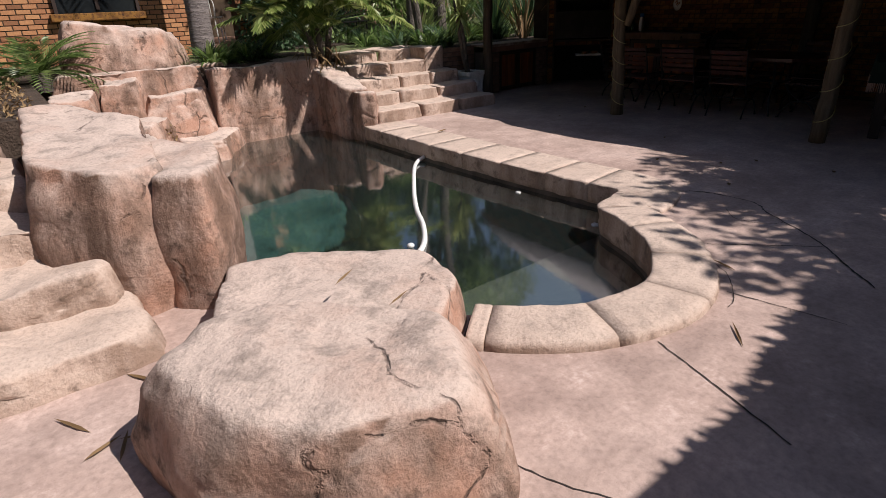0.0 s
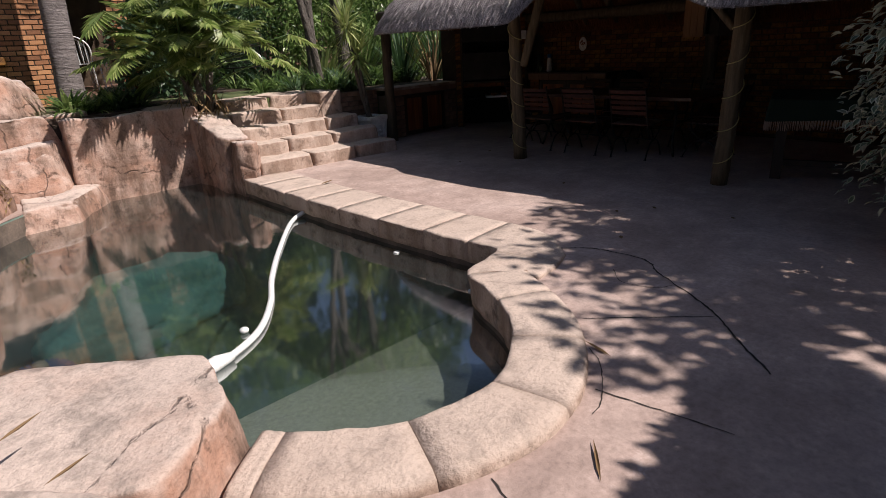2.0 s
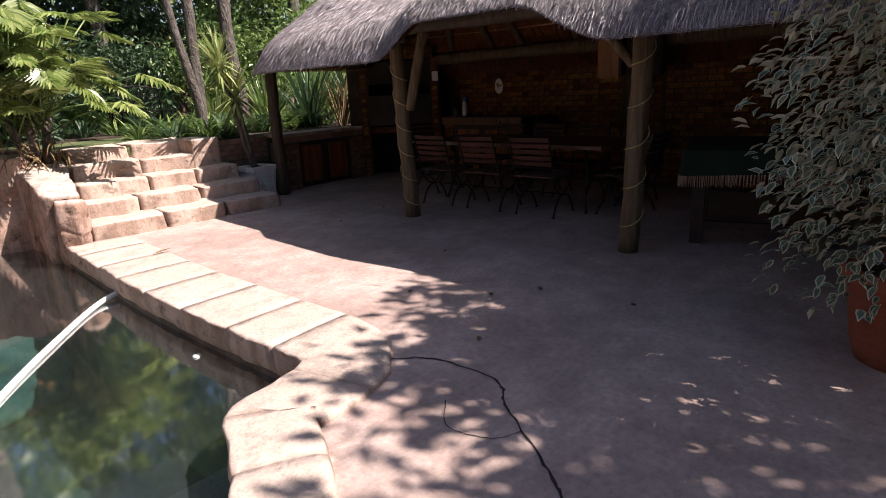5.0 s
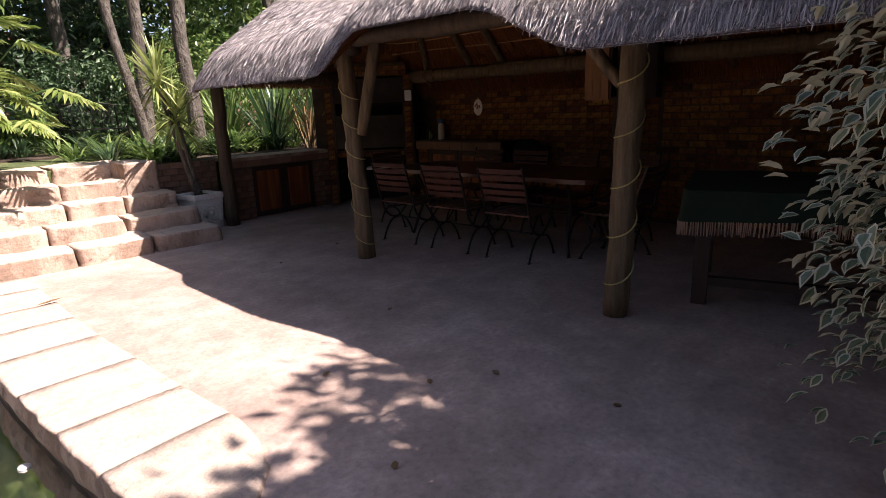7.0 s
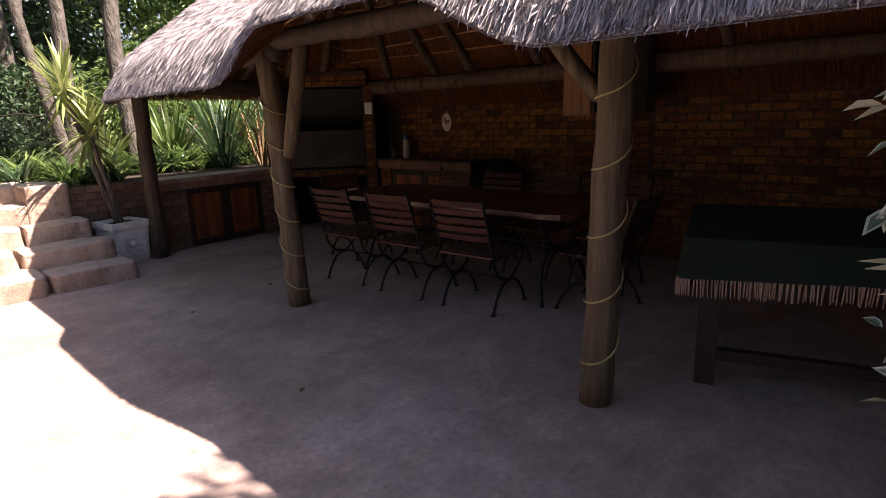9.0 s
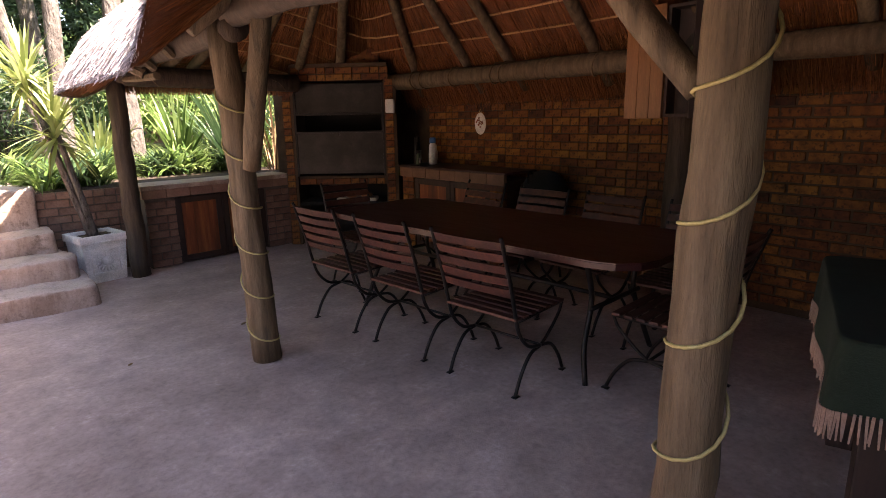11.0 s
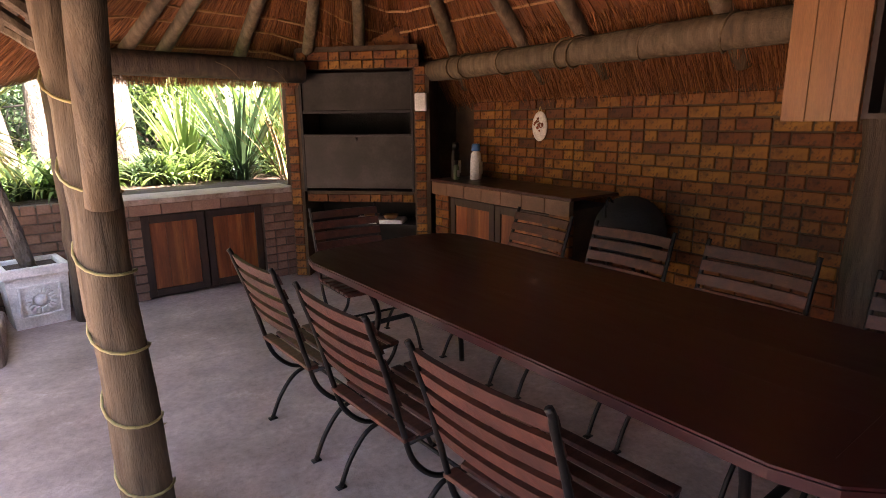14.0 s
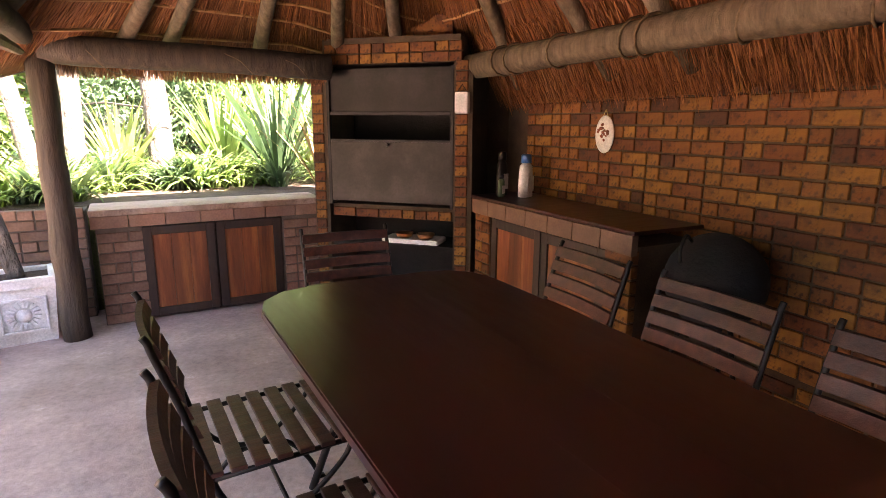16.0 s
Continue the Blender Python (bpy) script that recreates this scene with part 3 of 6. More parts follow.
rock([(0.5, 4.7), (0.95, 4.5), (1.3, 5.2), (1.25, 6.5), (0.6, 6.3)], -0.5, 0.5, 12, "rough rock bank along the water", fine=4)
rock([(4.04, 6.4), (4.2, 6.3), (4.36, 6.42), (4.42, 6.8), (4.1, 6.85)], -0.4, 0.45, 13, "rounded brown rock newel at the foot of the steps", fine=4)


# ---- steps ----
def step_row(name, x0, x1, y, depth, z, riser, seed, label, run=(0.55, 0.8), rough=0.014, top=0.985, soften=0.2):
    st = tagged(new(name), label, "step", kind="structure")
    rs = random.Random(seed)
    cuts = [x0]
    while x1 - cuts[-1] > run[1] + 0.1:
        cuts.append(cuts[-1] + rs.uniform(*run))
    cuts.append(x1)
    for k, (a, b) in enumerate(zip(cuts, cuts[1:])):
        a, b = a + 0.004, b - 0.004
        foot = [(a, y + rs.uniform(-0.012, 0.012)), (b - 0.03, y + rs.uniform(-0.012, 0.012)), (b, y + 0.05), (b, y + depth), (a, y + depth)]
        part("step_block", boulder_bm(foot, z - riser - 0.2, z + rs.uniform(-0.006, 0.006), seed * 7 + k, top, rough=rough, fine=5, round_off=soften), COPING, st, smooth=True)
    return st


for i in range(5):
    step_row("step_%d" % (i + 1), 4.32 + 0.07 * i, 6.56 - 0.07 * i, 6.40 + 0.375 * i, 0.70, 0.172 * (i + 1), 0.172, 20 + i, "sandy cast stone garden step", rough=0.02, top=0.975, soften=0.3)
for i in range(6):
    step_row("step_%d" % (i + 6), -3.1, 0.5 - 0.11 * i, 2.13 + 0.47 * i, 0.9, 0.172 * (i + 1), 0.172, 30 + i, "broad sandy rock step beside the boulders", (1.3, 1.9), 0.045, 0.93, 0.45)


# ---- pool coping ----
def along(line):
    d = [0.0]
    for a, b in zip(line, line[1:]):
        d.append(d[-1] + (b - a).length)
    return d


edge = [p for p in curve_points([(x, y, 0) for x, y in POOL[:18]], 6)][::-1]
edge = [p for p in edge if p.y < 6.42]
dist = along(edge)


def at_length(s):
    for i in range(len(edge) - 1):
        if dist[i + 1] >= s:
            f = (s - dist[i]) / max(1e-6, dist[i + 1] - dist[i])
            p = edge[i].lerp(edge[i + 1], f)
            d = (edge[min(i + 2, len(edge) - 1)] - edge[max(i - 1, 0)]).normalized()
            return p, Vector((d.y, -d.x, 0))
    d = (edge[-1] - edge[-3]).normalized()
    return edge[-1], Vector((d.y, -d.x, 0))


coping = tagged(new("coping"), "row of sandy cast stone coping slabs round the pool", "coping", kind="structure")
s, k, rr = 0.02, 0, random.Random(9)
while s < dist[-1] - 0.1:
    curved = at_length(s)[0].y < 2.5
    length = (0.50 if curved else 0.56) * rr.uniform(0.88, 1.12)
    if k == 0:
        length = 0.1
    if dist[-1] - s - length < 0.3:
        length = dist[-1] - s
    bm = bmesh.new()
    rows = []
    n = 6
    for i in range(n + 1):
        p, out = at_length(s + 0.0025 + (length - 0.005) * i / n)
        mid_y = smooth_step(1.7, 2.6, p.y)
        w = 0.34 + 0.22 * mid_y
        h = 0.062 - 0.050 * mid_y + rr.uniform(-0.002, 0.002)
        pin = 0.003 * (i in (0, n))
        drop = 1 - 0.85 * mid_y
        prof = [(0.02, -0.20), (-0.020, -0.17), (-0.034, -0.10), (-0.028, -0.04), (-0.040, h - 0.016), (-0.036, h - 0.005), (-0.024, h), (0.0, h + 0.001), (w * 0.5, h + 0.004), (w - 0.06, h), (w - 0.015, h - 0.012 * drop), (w, h - 0.045 * drop), (w, -0.03)]
        rows.append([bm.verts.new(p + out * (o + (pin if o < 0.1 else -pin) + 0.022 * noise.noise(p * 7 + Vector((0, 0, z * 14))) * (o < 0.02)) + Vector((0, 0, z - pin * 0.8 + 0.006 * noise.noise((p + out * o) * 5)))) for o, z in prof])
    for a, b in zip(rows, rows[1:]):
        for j in range(len(a) - 1):
            bm.faces.new((a[j], a[j + 1], b[j + 1], b[j]))
    bm.faces.new(rows[0][::-1])
    bm.faces.new(rows[-1])
    part("coping_stone", bm, COPING, coping, smooth=True)
    s += length
    k += 1
# dark bedding below the joints
bm = bmesh.new()
stations = [at_length(dist[-1] * i / 90) for i in range(91)]
lines = [[bm.verts.new(p + o * (f * (0.32 + 0.22 * smooth_step(1.7, 2.6, p.y))) + Vector((0, 0, 0.004))) for p, o in stations] for f in (0.12, 0.5, 0.98)]
for a, b in zip(lines, lines[1:]):
    for i in range(90):
        bm.faces.new((a[i], a[i + 1], b[i + 1], b[i]))
part("coping_bed", bm, CRACK, coping, "dark dirt in the joints")

# cracks and cut joints of the deck
bm = bmesh.new()
rr = random.Random(5)
for pts, w in (([(4.5, 1.93), (4.66, 1.74), (4.69, 1.34), (4.52, 1.13), (4.28, 0.76), (4.15, 0.6), (3.93, 0.39), (3.75, 0.2)], 0.010),
               ([(3.66, 1.14), (3.85, 0.94), (4.15, 0.62)], 0.006), ([(2.38, 0.67), (2.26, 0.3), (2.14, -0.05)], 0.006), ([(3.11, 0.71), (3.17, 0.4), (3.21, 0.15)], 0.005),
               ([(1.28, 0.55), (1.35, 0.35), (1.5, 0.1)], 0.005), ([(3.4, 0.93), (3.3, 0.80), (3.05, 0.64), (2.95, 0.62)], 0.004), ([(1.57, 1.1), (1.42, 0.85), (1.22, 0.5), (1.15, 0.35)], 0.008),
               ([(4.4, 1.4), (4.25, 1.25), (4.3, 1.05), (4.42, 0.98)], 0.004)):
    ribbon(bm, curve_points([(*p, 0) for p in pts], 10), w, 0.0035, rr)
structure("floor_cracks", bm, CRACK, "dark cracks and cut joints in the concrete deck")


# ---- posts ----
def post(foot, height, r0, r1, lean, label, mat=POLE, ropes=0, brace=None, wind=-1, brace_r=0.045):
    p = thing("gum_pole_post", label, "post", (*foot, 0), group="posts of the thatched shelter")
    rr = random.Random(int(foot[1] * 100))
    bm = bmesh.new()
    n = 12
    tube(bm, [(lean[0] * i / n + rr.uniform(-0.007, 0.007), lean[1] * i / n + rr.uniform(-0.007, 0.007), height * i / n) for i in range(n + 1)],
         [r0 + (r1 - r0) * i / n + rr.uniform(-0.003, 0.003) for i in range(n + 1)], 16, True, 0.03, rr)
    part("pole", bm, mat, p, smooth=True)
    if brace:
        bm = bmesh.new()
        a, b = (Vector(v) for v in brace)
        tube(bm, [a.lerp(b, i / 5) for i in range(6)], [brace_r * f for f in (0.96, 1.03, 1.06, 1.05, 1.02, 0.98)], 10, True, 0.05, rr)
        part("brace", bm, mat, p, "split pole brace with a cut end", True)
    if ropes:
        bm = bmesh.new()
        turns = []
        for k in range(ropes * 16 + 1):
            a = wind * 2 * math.pi * k / 16
            z = 0.10 + (height * 0.82) * k / (ropes * 16) + 0.04 * math.sin(a + 0.8)
            f = z / height
            r = r0 + (r1 - r0) * f + 0.007
            turns.append((lean[0] * f + r * math.cos(a), lean[1] * f + r * math.sin(a), z))
        tube(bm, turns, 0.0055, 5)
        part("rope", bm, ROPE, p, "thin yellow rope wound round the pole", True)
    return p


post((7.04, 7.14), 1.85, 0.085, 0.075, (0.0, 0.0), "dark upright gum pole at the corner", POLE_DARK)
post((7.06, 4.42), 1.98, 0.085, 0.075, (-0.06, 0.06), "weathered gum pole wound with yellow rope", ropes=6, brace=((-0.02, -0.07, 1.18), (0.0, -0.34, 2.04)), brace_r=0.052)
post((7.11, 1.83), 1.95, 0.082, 0.078, (0.0, -0.06), "thick weathered gum pole wound with yellow rope", ropes=5, brace=((0.02, 0.04, 1.50), (0.0, 0.44, 1.96)), wind=1, brace_r=0.04)
post((9.74, 3.17), 1.765, 0.095, 0.09, (0, 0), "dark gum pole under the wall plate", POLE_DARK)


# ---- roof timbers ----
def timber(name, pts, r, label, mat=POLE, seed=1):
    rr = random.Random(seed)
    bm = bmesh.new()
    a, b = Vector(pts[0]), Vector(pts[1])
    tube(bm, [a.lerp(b, i / 8) + Vector((rr.uniform(-1, 1), rr.uniform(-1, 1), rr.uniform(-1, 1))) * r * 0.1 for i in range(9)], [r * rr.uniform(0.93, 1.05) for _ in range(9)], 12, True, 0.03, rr)
    return single(name, bm, mat, label, "beam", True, "roof poles")


wall_plate = thing("wall_plate_pole", "round gum pole under the thatch lashed with wire", "beam", group="roof poles")
bm = bmesh.new()
rr = random.Random(2)
tube(bm, [(9.74 + 0.01 * math.sin(i), 6.72 - 0.55 * i, 1.835) for i in range(15)], [0.083 + 0.006 * math.sin(i * 1.7) for i in range(15)], 14, True, 0.02, rr)
part("pole", bm, POLE, wall_plate, smooth=True)
for y in [6.85, 6.35, 6.2, 5.75, 5.2, 5.1, 4.6, 4.15, 3.75, 3.2]:
    bm = bmesh.new()
    tube(bm, [(9.74 + 0.094 * math.cos(a), y - 0.25 + 0.05 * math.sin(a * 0.5 + y), 1.835 + 0.094 * math.sin(a)) for a in [k * math.pi / 6 for k in range(14)]], 0.007, 5)
    part("lashing", bm, WIRE, wall_plate, "twist of wire", True)
timber("eave_pole", [(7.05, 7.12, 1.87), (8.85, 7.15, 1.83)], 0.09, "dark gum pole over the garden opening", POLE_DARK, 3)
timber("eave_pole", [(7.0, 7.2, 1.93), (7.02, 4.35, 1.93)], 0.075, "gum pole carrying the eave", POLE_DARK, 4)
timber("eave_pole", [(7.02, 4.4, 2.0), (7.10, 1.8, 2.0)], 0.07, "gum pole carrying the eave", POLE_DARK, 5)
timber("eave_pole", [(7.10, 1.85, 1.97), (7.1, -3.2, 1.97)], 0.075, "gum pole carrying the eave", POLE_DARK, 6)


def inside(p, k, drop):
    q = roof_point(p, k, 0)
    return (q.x, q.y, q.z - drop)


n = 0
for target in [(10.45, y) for y in (6.6, 5.6, 4.75, 3.9, 3.0, 2.1)] + [(6.40, y) for y in (0.9, 1.7, 2.6, 3.5, 4.3, 5.1, 5.9)] + [(6.62, 6.8), (7.32, 7.47), (7.75, 7.6), (8.4, 7.72), (9.05, 7.8), (9.8, 7.85)]:
    p = min(eave_line, key=lambda q: (q.x - target[0]) ** 2 + (q.y - target[1]) ** 2)
    lo = 0.2 if target[0] > 10 else (0.15 if target[1] > 7 else 0.17)
    timber("rafter", [inside(p, lo, 0.055), inside(p, 0.99, 0.075)], 0.05, "round brown gum pole rafter", POLE, 10 + n)
    n += 1

# battens under the reeds, one joined run of thin laths
bm = bmesh.new()
rr = random.Random(8)
for k in [0.16, 0.24, 0.32, 0.40, 0.48, 0.56, 0.64, 0.72, 0.80, 0.88]:
    kk = k + rr.uniform(-0.01, 0.01)
    pts = [Vector(inside(p, kk + 0.006 * math.sin(i * 0.35 + k * 30), 0.006)) for i, p in enumerate(eave_line)]
    tube(bm, [p for p in pts if p.y > -1.0][::3], 0.011, 5)
tagged(new("ceiling_battens", mesh_of("ceiling_battens", bm, leaf_material("pale split lath", (0.30, 0.15, 0.06), (0.40, 0.21, 0.09), (0.5, 0.28, 0.13), 0.7, 0.0), True)), "thin split laths under the reeds", "batten", kind="structure")


# reed ends: eave brush and inside fringe
def reed_fringe(name, count, spot, material, label, seed):
    rr = random.Random(seed)
    verts, faces = [], []
    for _ in range(count):
        a, d, w = spot(rr)
        s = d.cross(Vector((rr.uniform(-1, 1), rr.uniform(-1, 1), rr.uniform(-1, 1)))).normalized() * w
        i = len(verts)
        verts += [a - s, a + s, a + d + s * 0.4, a + d - s * 0.4]
        faces.append((i, i + 1, i + 2, i + 3))
    me = bpy.data.meshes.new(name)
    me.from_pydata(verts, [], faces)
    me.materials.append(material)
    return tagged(new(name, me), label, "thatch", kind="stuff")


vis = [p for p in eave_line if p.x < 9.2 and p.y > -1.5]


def lift(k):
    """How far the outside of the thatch lies above its underside: rounded off towards the eave."""
    return THICK * min(1.0, max(0.0, k / 0.10)) ** 0.75


def eave_spot(rr):
    i = rr.randrange(len(vis) - 1)
    p = vis[i].lerp(vis[i + 1], rr.random())
    k = rr.uniform(0.0, 0.09)
    a = roof_point(p, k, lift(k))
    out = (p - Vector((RIDGE_X, min(p.y, RIDGE_Y), 0))).normalized()
    return a, out * rr.uniform(0.01, 0.03) + Vector((rr.uniform(-0.01, 0.01), rr.uniform(-0.01, 0.01), -rr.uniform(0.01, 0.035))), 0.003


def slope_spot(rr):
    i = rr.randrange(len(vis) - 1)
    p = vis[i].lerp(vis[i + 1], rr.random())
    k = rr.random() ** 1.3 * 0.75
    a = roof_point(p, k, lift(k) + 0.004)
    b = roof_point(p, max(0.0, k - 0.03), lift(k - 0.03) + rr.uniform(0.004, 0.022))
    return a, (b - a) + Vector((rr.uniform(-1, 1), rr.uniform(-1, 1), 0)) * 0.018, 0.0035


def wall_spot(rr):
    y = rr.uniform(1.0, 7.2)
    k = rr.uniform(0.16, 0.36)
    a = roof_point(Vector((10.45, y, 0)), k, -0.008 - rr.random() ** 2 * 0.05)
    return a, Vector((rr.uniform(0.10, 0.2), rr.uniform(-0.035, 0.035), -rr.uniform(0.14, 0.25))), 0.0028


def ceiling_spot(rr):
    while True:
        i = rr.randrange(len(eave_line) - 1)
        p = eave_line[i].lerp(eave_line[i + 1], rr.random())
        if p.y > 0.5 and not (p.x > 10 and rr.random() < 0.4):
            break
    k = 0.12 + 0.86 * rr.random() ** 1.2
    a = roof_point(p, k, -0.004 - rr.random() ** 2 * 0.02)
    b = roof_point(p, max(0.02, k - rr.uniform(0.05, 0.12)), -0.004 - rr.random() * 0.016)
    return a, (b - a) + Vector((rr.uniform(-1, 1), rr.uniform(-1, 1), 0)) * 0.02, 0.0028


def lintel_spot(rr):
    a = Vector((rr.uniform(7.1, 8.85), 7.22 + rr.uniform(0, 0.1), 1.80))
    return a, Vector((rr.uniform(-0.03, 0.03), 0.03, -rr.uniform(0.06, 0.10))), 0.0028


THATCH_REED = leaf_material("weathered reed stalk", (0.13, 0.115, 0.12), (0.38, 0.335, 0.345), (0.66, 0.60, 0.61), 0.7, 0.0)
WARM_REED = leaf_material("warm dry reed stalk", (0.12, 0.036, 0.009), (0.21, 0.071, 0.017), (0.32, 0.125, 0.033), 0.7, 0.0)
reed_fringe("eave_reeds", 9000, eave_spot, THATCH_REED, "cut reed ends along the thatch eave", 1)
reed_fringe("slope_reeds", 80000, slope_spot, THATCH_REED, "weathered grey reeds on the thatch slope", 2)
reed_fringe("ceiling_reeds", 42000, ceiling_spot, WARM_REED, "orange-brown reeds on the underside of the roof", 4)
reed_fringe("lintel_reeds", 2500, lintel_spot, WARM_REED, "reed ends hanging below the opening's pole", 5)
reed_fringe("fringe_reeds", 24000, wall_spot, WARM_REED, "orange-brown reed ends hanging over the wall", 3)


# ---- brick work ----
def brick_mesh(l, w, h, material):
    bm = bmesh.new()
    box(bm, (-l / 2, -w / 2, -h / 2), (l / 2, w / 2, h / 2))
    bmesh.ops.bevel(bm, geom=list(bm.edges), offset=0.004, segments=1, affect="EDGES")
    return mesh_of("brick", bm, material)


CLINKER_PAIR, PALE_PAIR = ([brick_mesh(l, 0.05, 0.066, m) for l in (0.190, 0.090)] for m in (BRICK, PALE_BRICK))
PITCH, COURSE = 0.200, 0.075


def brick_face(parent, origin, along_dir, length, z0, z1, seed, skip=None, out=0.009, limit=300, pair_of=CLINKER_PAIR):
    """Stretcher-bond bricks on a vertical face; origin at its lower start."""
    rr = random.Random(seed)
    LONG, HALF = pair_of
    d = Vector((*along_dir, 0)).normalized()
    turn = math.degrees(math.atan2(d.y, d.x))
    o = Vector((*origin, 0))
    count = 0
    for c in range(int(round((z1 - z0) / COURSE))):
        z = z0 + COURSE * (c + 0.5)
        x = 0.0
        first = c % 2
        while x < length - 0.05:
            half = (first and x == 0) or length - x < PITCH * 0.8
            w = PITCH / 2 if half else PITCH
            m = HALF if half else LONG
            u = x + w / 2
            pair = [(u, m)]
            if not half and rr.random() < 0.32:
                pair = [(u - PITCH / 4, HALF), (u + PITCH / 4, HALF)]
            for u, m in pair:
                if (skip and skip(u, z)) or count >= limit:
                    continue
                ob = new("brick", m)
                nrm = Vector((-d.y, d.x, 0))
                p = o + d * u + nrm * (0.025 - out - rr.uniform(0, 0.004))
                ob.parent = parent
                ob.matrix_parent_inverse = parent.matrix_basis.inverted()
                ob.matrix_basis = pose(p.x, p.y, z + rr.uniform(-0.002, 0.002), rr.uniform(-0.6, 0.6), rr.uniform(-0.4, 0.4), turn + rr.uniform(-0.5, 0.5))
                count += 1
            x += w


# ---- garden-side counter with cabinet doors ----
def door_leaf(parent, lo, hi, panels=1):
    """A framed wooden cabinet door, front at lo.y."""
    d = new("door")
    d.parent = parent
    bm = bmesh.new()
    f = 0.062
    for a, b in (((lo[0], lo[1], lo[2]), (lo[0] + f, hi[1], hi[2])), ((hi[0] - f, lo[1], lo[2]), (hi[0], hi[1], hi[2])),
                 ((lo[0] + f, lo[1], lo[2]), (hi[0] - f, hi[1], lo[2] + f)), ((lo[0] + f, lo[1], hi[2] - f), (hi[0] - f, hi[1], hi[2]))):
        box(bm, a, b, bevel=0.004)
    part("frame", bm, FRAME_WOOD, d)
    x0, x1 = lo[0] + f, hi[0] - f
    for i in range(3):
        bm = bmesh.new()
        box(bm, (x0 + (x1 - x0) * i / 3 + 0.001, lo[1] + 0.012, lo[2] + f), (x0 + (x1 - x0) * (i + 1) / 3 - 0.001, hi[1], hi[2] - f), bevel=0.002)
        part("board", bm, DOOR_WOOD, d)
    return d


left = thing("garden_counter", "low brick counter with a tiled top and wooden doors", "counter", (7.20, 7.33, 0), 3)
bm = bmesh.new()
box(bm, (0.0, 0.0, -0.1), (0.29, 0.33, 0.70))
box(bm, (1.28, 0.0, -0.1), (1.62, 0.33, 0.70))
box(bm, (0.25, 0.10, -0.1), (1.3, 0.33, 0.70))
part("body", bm, PALE_MORTAR, left)
bm = bmesh.new()
box(bm, (-0.03, -0.03, 0.79), (1.62, 0.40, 0.835), bevel=0.008)
part("worktop", bm, COPING, left, "pale screeded counter top")
for i in range(7):
    bm = bmesh.new()
    box(bm, (-0.025 + 0.236 * i, -0.028, 0.705), (-0.025 + 0.236 * i + 0.231, 0.02, 0.789), bevel=0.004)
    part("tile", bm, PAVER, left)
door_leaf(left, (0.285, -0.012, 0.02), (0.775, 0.03, 0.695))
door_leaf(left, (0.785, -0.005, 0.02), (1.275, 0.03, 0.695))
c3, s3 = math.cos(radians(3)), math.sin(radians(3))
brick_face(left, (7.20, 7.33), (c3, s3), 0.285, 0.0, 0.70, 11, pair_of=PALE_PAIR)
brick_face(left, (7.20 + 1.29 * c3, 7.33 + 1.29 * s3), (c3, s3), 0.33, 0.0, 0.70, 12, pair_of=PALE_PAIR)

# low brick wall by the pot
low_wall = tagged(new("wall_planter"), "low clinker brick planter wall beside the steps", "wall", kind="structure")
bm = bmesh.new()
box(bm, (6.05, 7.60, -0.2), (7.12, 7.85, 0.80))
part("core", bm, PALE_MORTAR, low_wall)
brick_face(low_wall, (6.32, 7.60), (1, 0), 0.80, 0.0, 0.82, 13, pair_of=PALE_PAIR)
structure("wall_stub", boulder_bm([(5.95, 7.5), (6.35, 7.5), (6.4, 7.9), (5.95, 7.95)], -0.1, 0.87, 44, 0.92, rough=0.02, fine=4, round_off=0.2), COPING, "plastered stone end of the planter wall", True)

# ---- corner barbecue ----
BB = pose(8.75, 7.35, 0, 0, 0, -44)
braai = thing("corner_barbecue", "built-in brick corner barbecue with sooty steel doors", "barbecue", (8.75, 7.35, 0), -44)
bm = bmesh.new()
box(bm, (-0.25, 0.5, -0.1), (1.62, 0.6, 1.9))
part("back", bm, MORTAR, braai)
for name, lo, hi in (("pier", (0.0, 0.0, -0.1), (0.13, 0.5, 1.86)), ("pier", (1.16, 0.0, -0.1), (1.30, 0.5, 1.86)), ("lintel", (0.10, 0.02, 1.862), (1.2, 0.5, 2.05)), ("hearth", (0.132, 0.05, 0.70), (1.158, 0.498, 0.80))):
    bm = bmesh.new()
    box(bm, lo, hi)
    part(name, bm, MORTAR, braai)
dx, dy = math.cos(radians(-44)), math.sin(radians(-44))


def bb(u):
    return (8.75 + dx * u, 7.35 + dy * u)


brick_face(braai, bb(0.005), (dx, dy), 0.125, 0.0, 1.86, 14)
brick_face(braai, bb(1.17), (dx, dy), 0.125, 0.0, 1.86, 15)
brick_face(braai, bb(0.12), (dx, dy), 1.06, 1.86, 2.03, 16, out=0.0)
brick_face(braai, bb(0.14), (dx, dy), 1.01, 0.70, 0.782, 17, out=-0.03)
bm = bmesh.new()
box(bm, (0.131, 0.02, 1.50), (1.159, 0.05, 1.835), bevel=0.006)
part("upper_hood", bm, STEEL, braai, "dark grey steel hood plate")
bm = bmesh.new()
box(bm, (0.135, 0.0, 0.83), (1.155, 0.025, 1.30), bevel=0.006)
part("fire_door", bm, STEEL, braai, "sooty sheet steel fire door")
for x in (0.131, 1.135):
    bm = bmesh.new()
    box(bm, (x, -0.004, 0.80), (x + 0.024, 0.03, 1.84), bevel=0.003)
    part("rail", bm, IRON, braai)
bm = bmesh.new()
box(bm, (0.155, -0.002, 1.49), (1.135, 0.018, 1.515), bevel=0.003)
box(bm, (0.155, -0.004, 1.29), (1.135, 0.022, 1.31), bevel=0.003)
part("lip", bm, IRON, braai)
bm = bmesh.new()
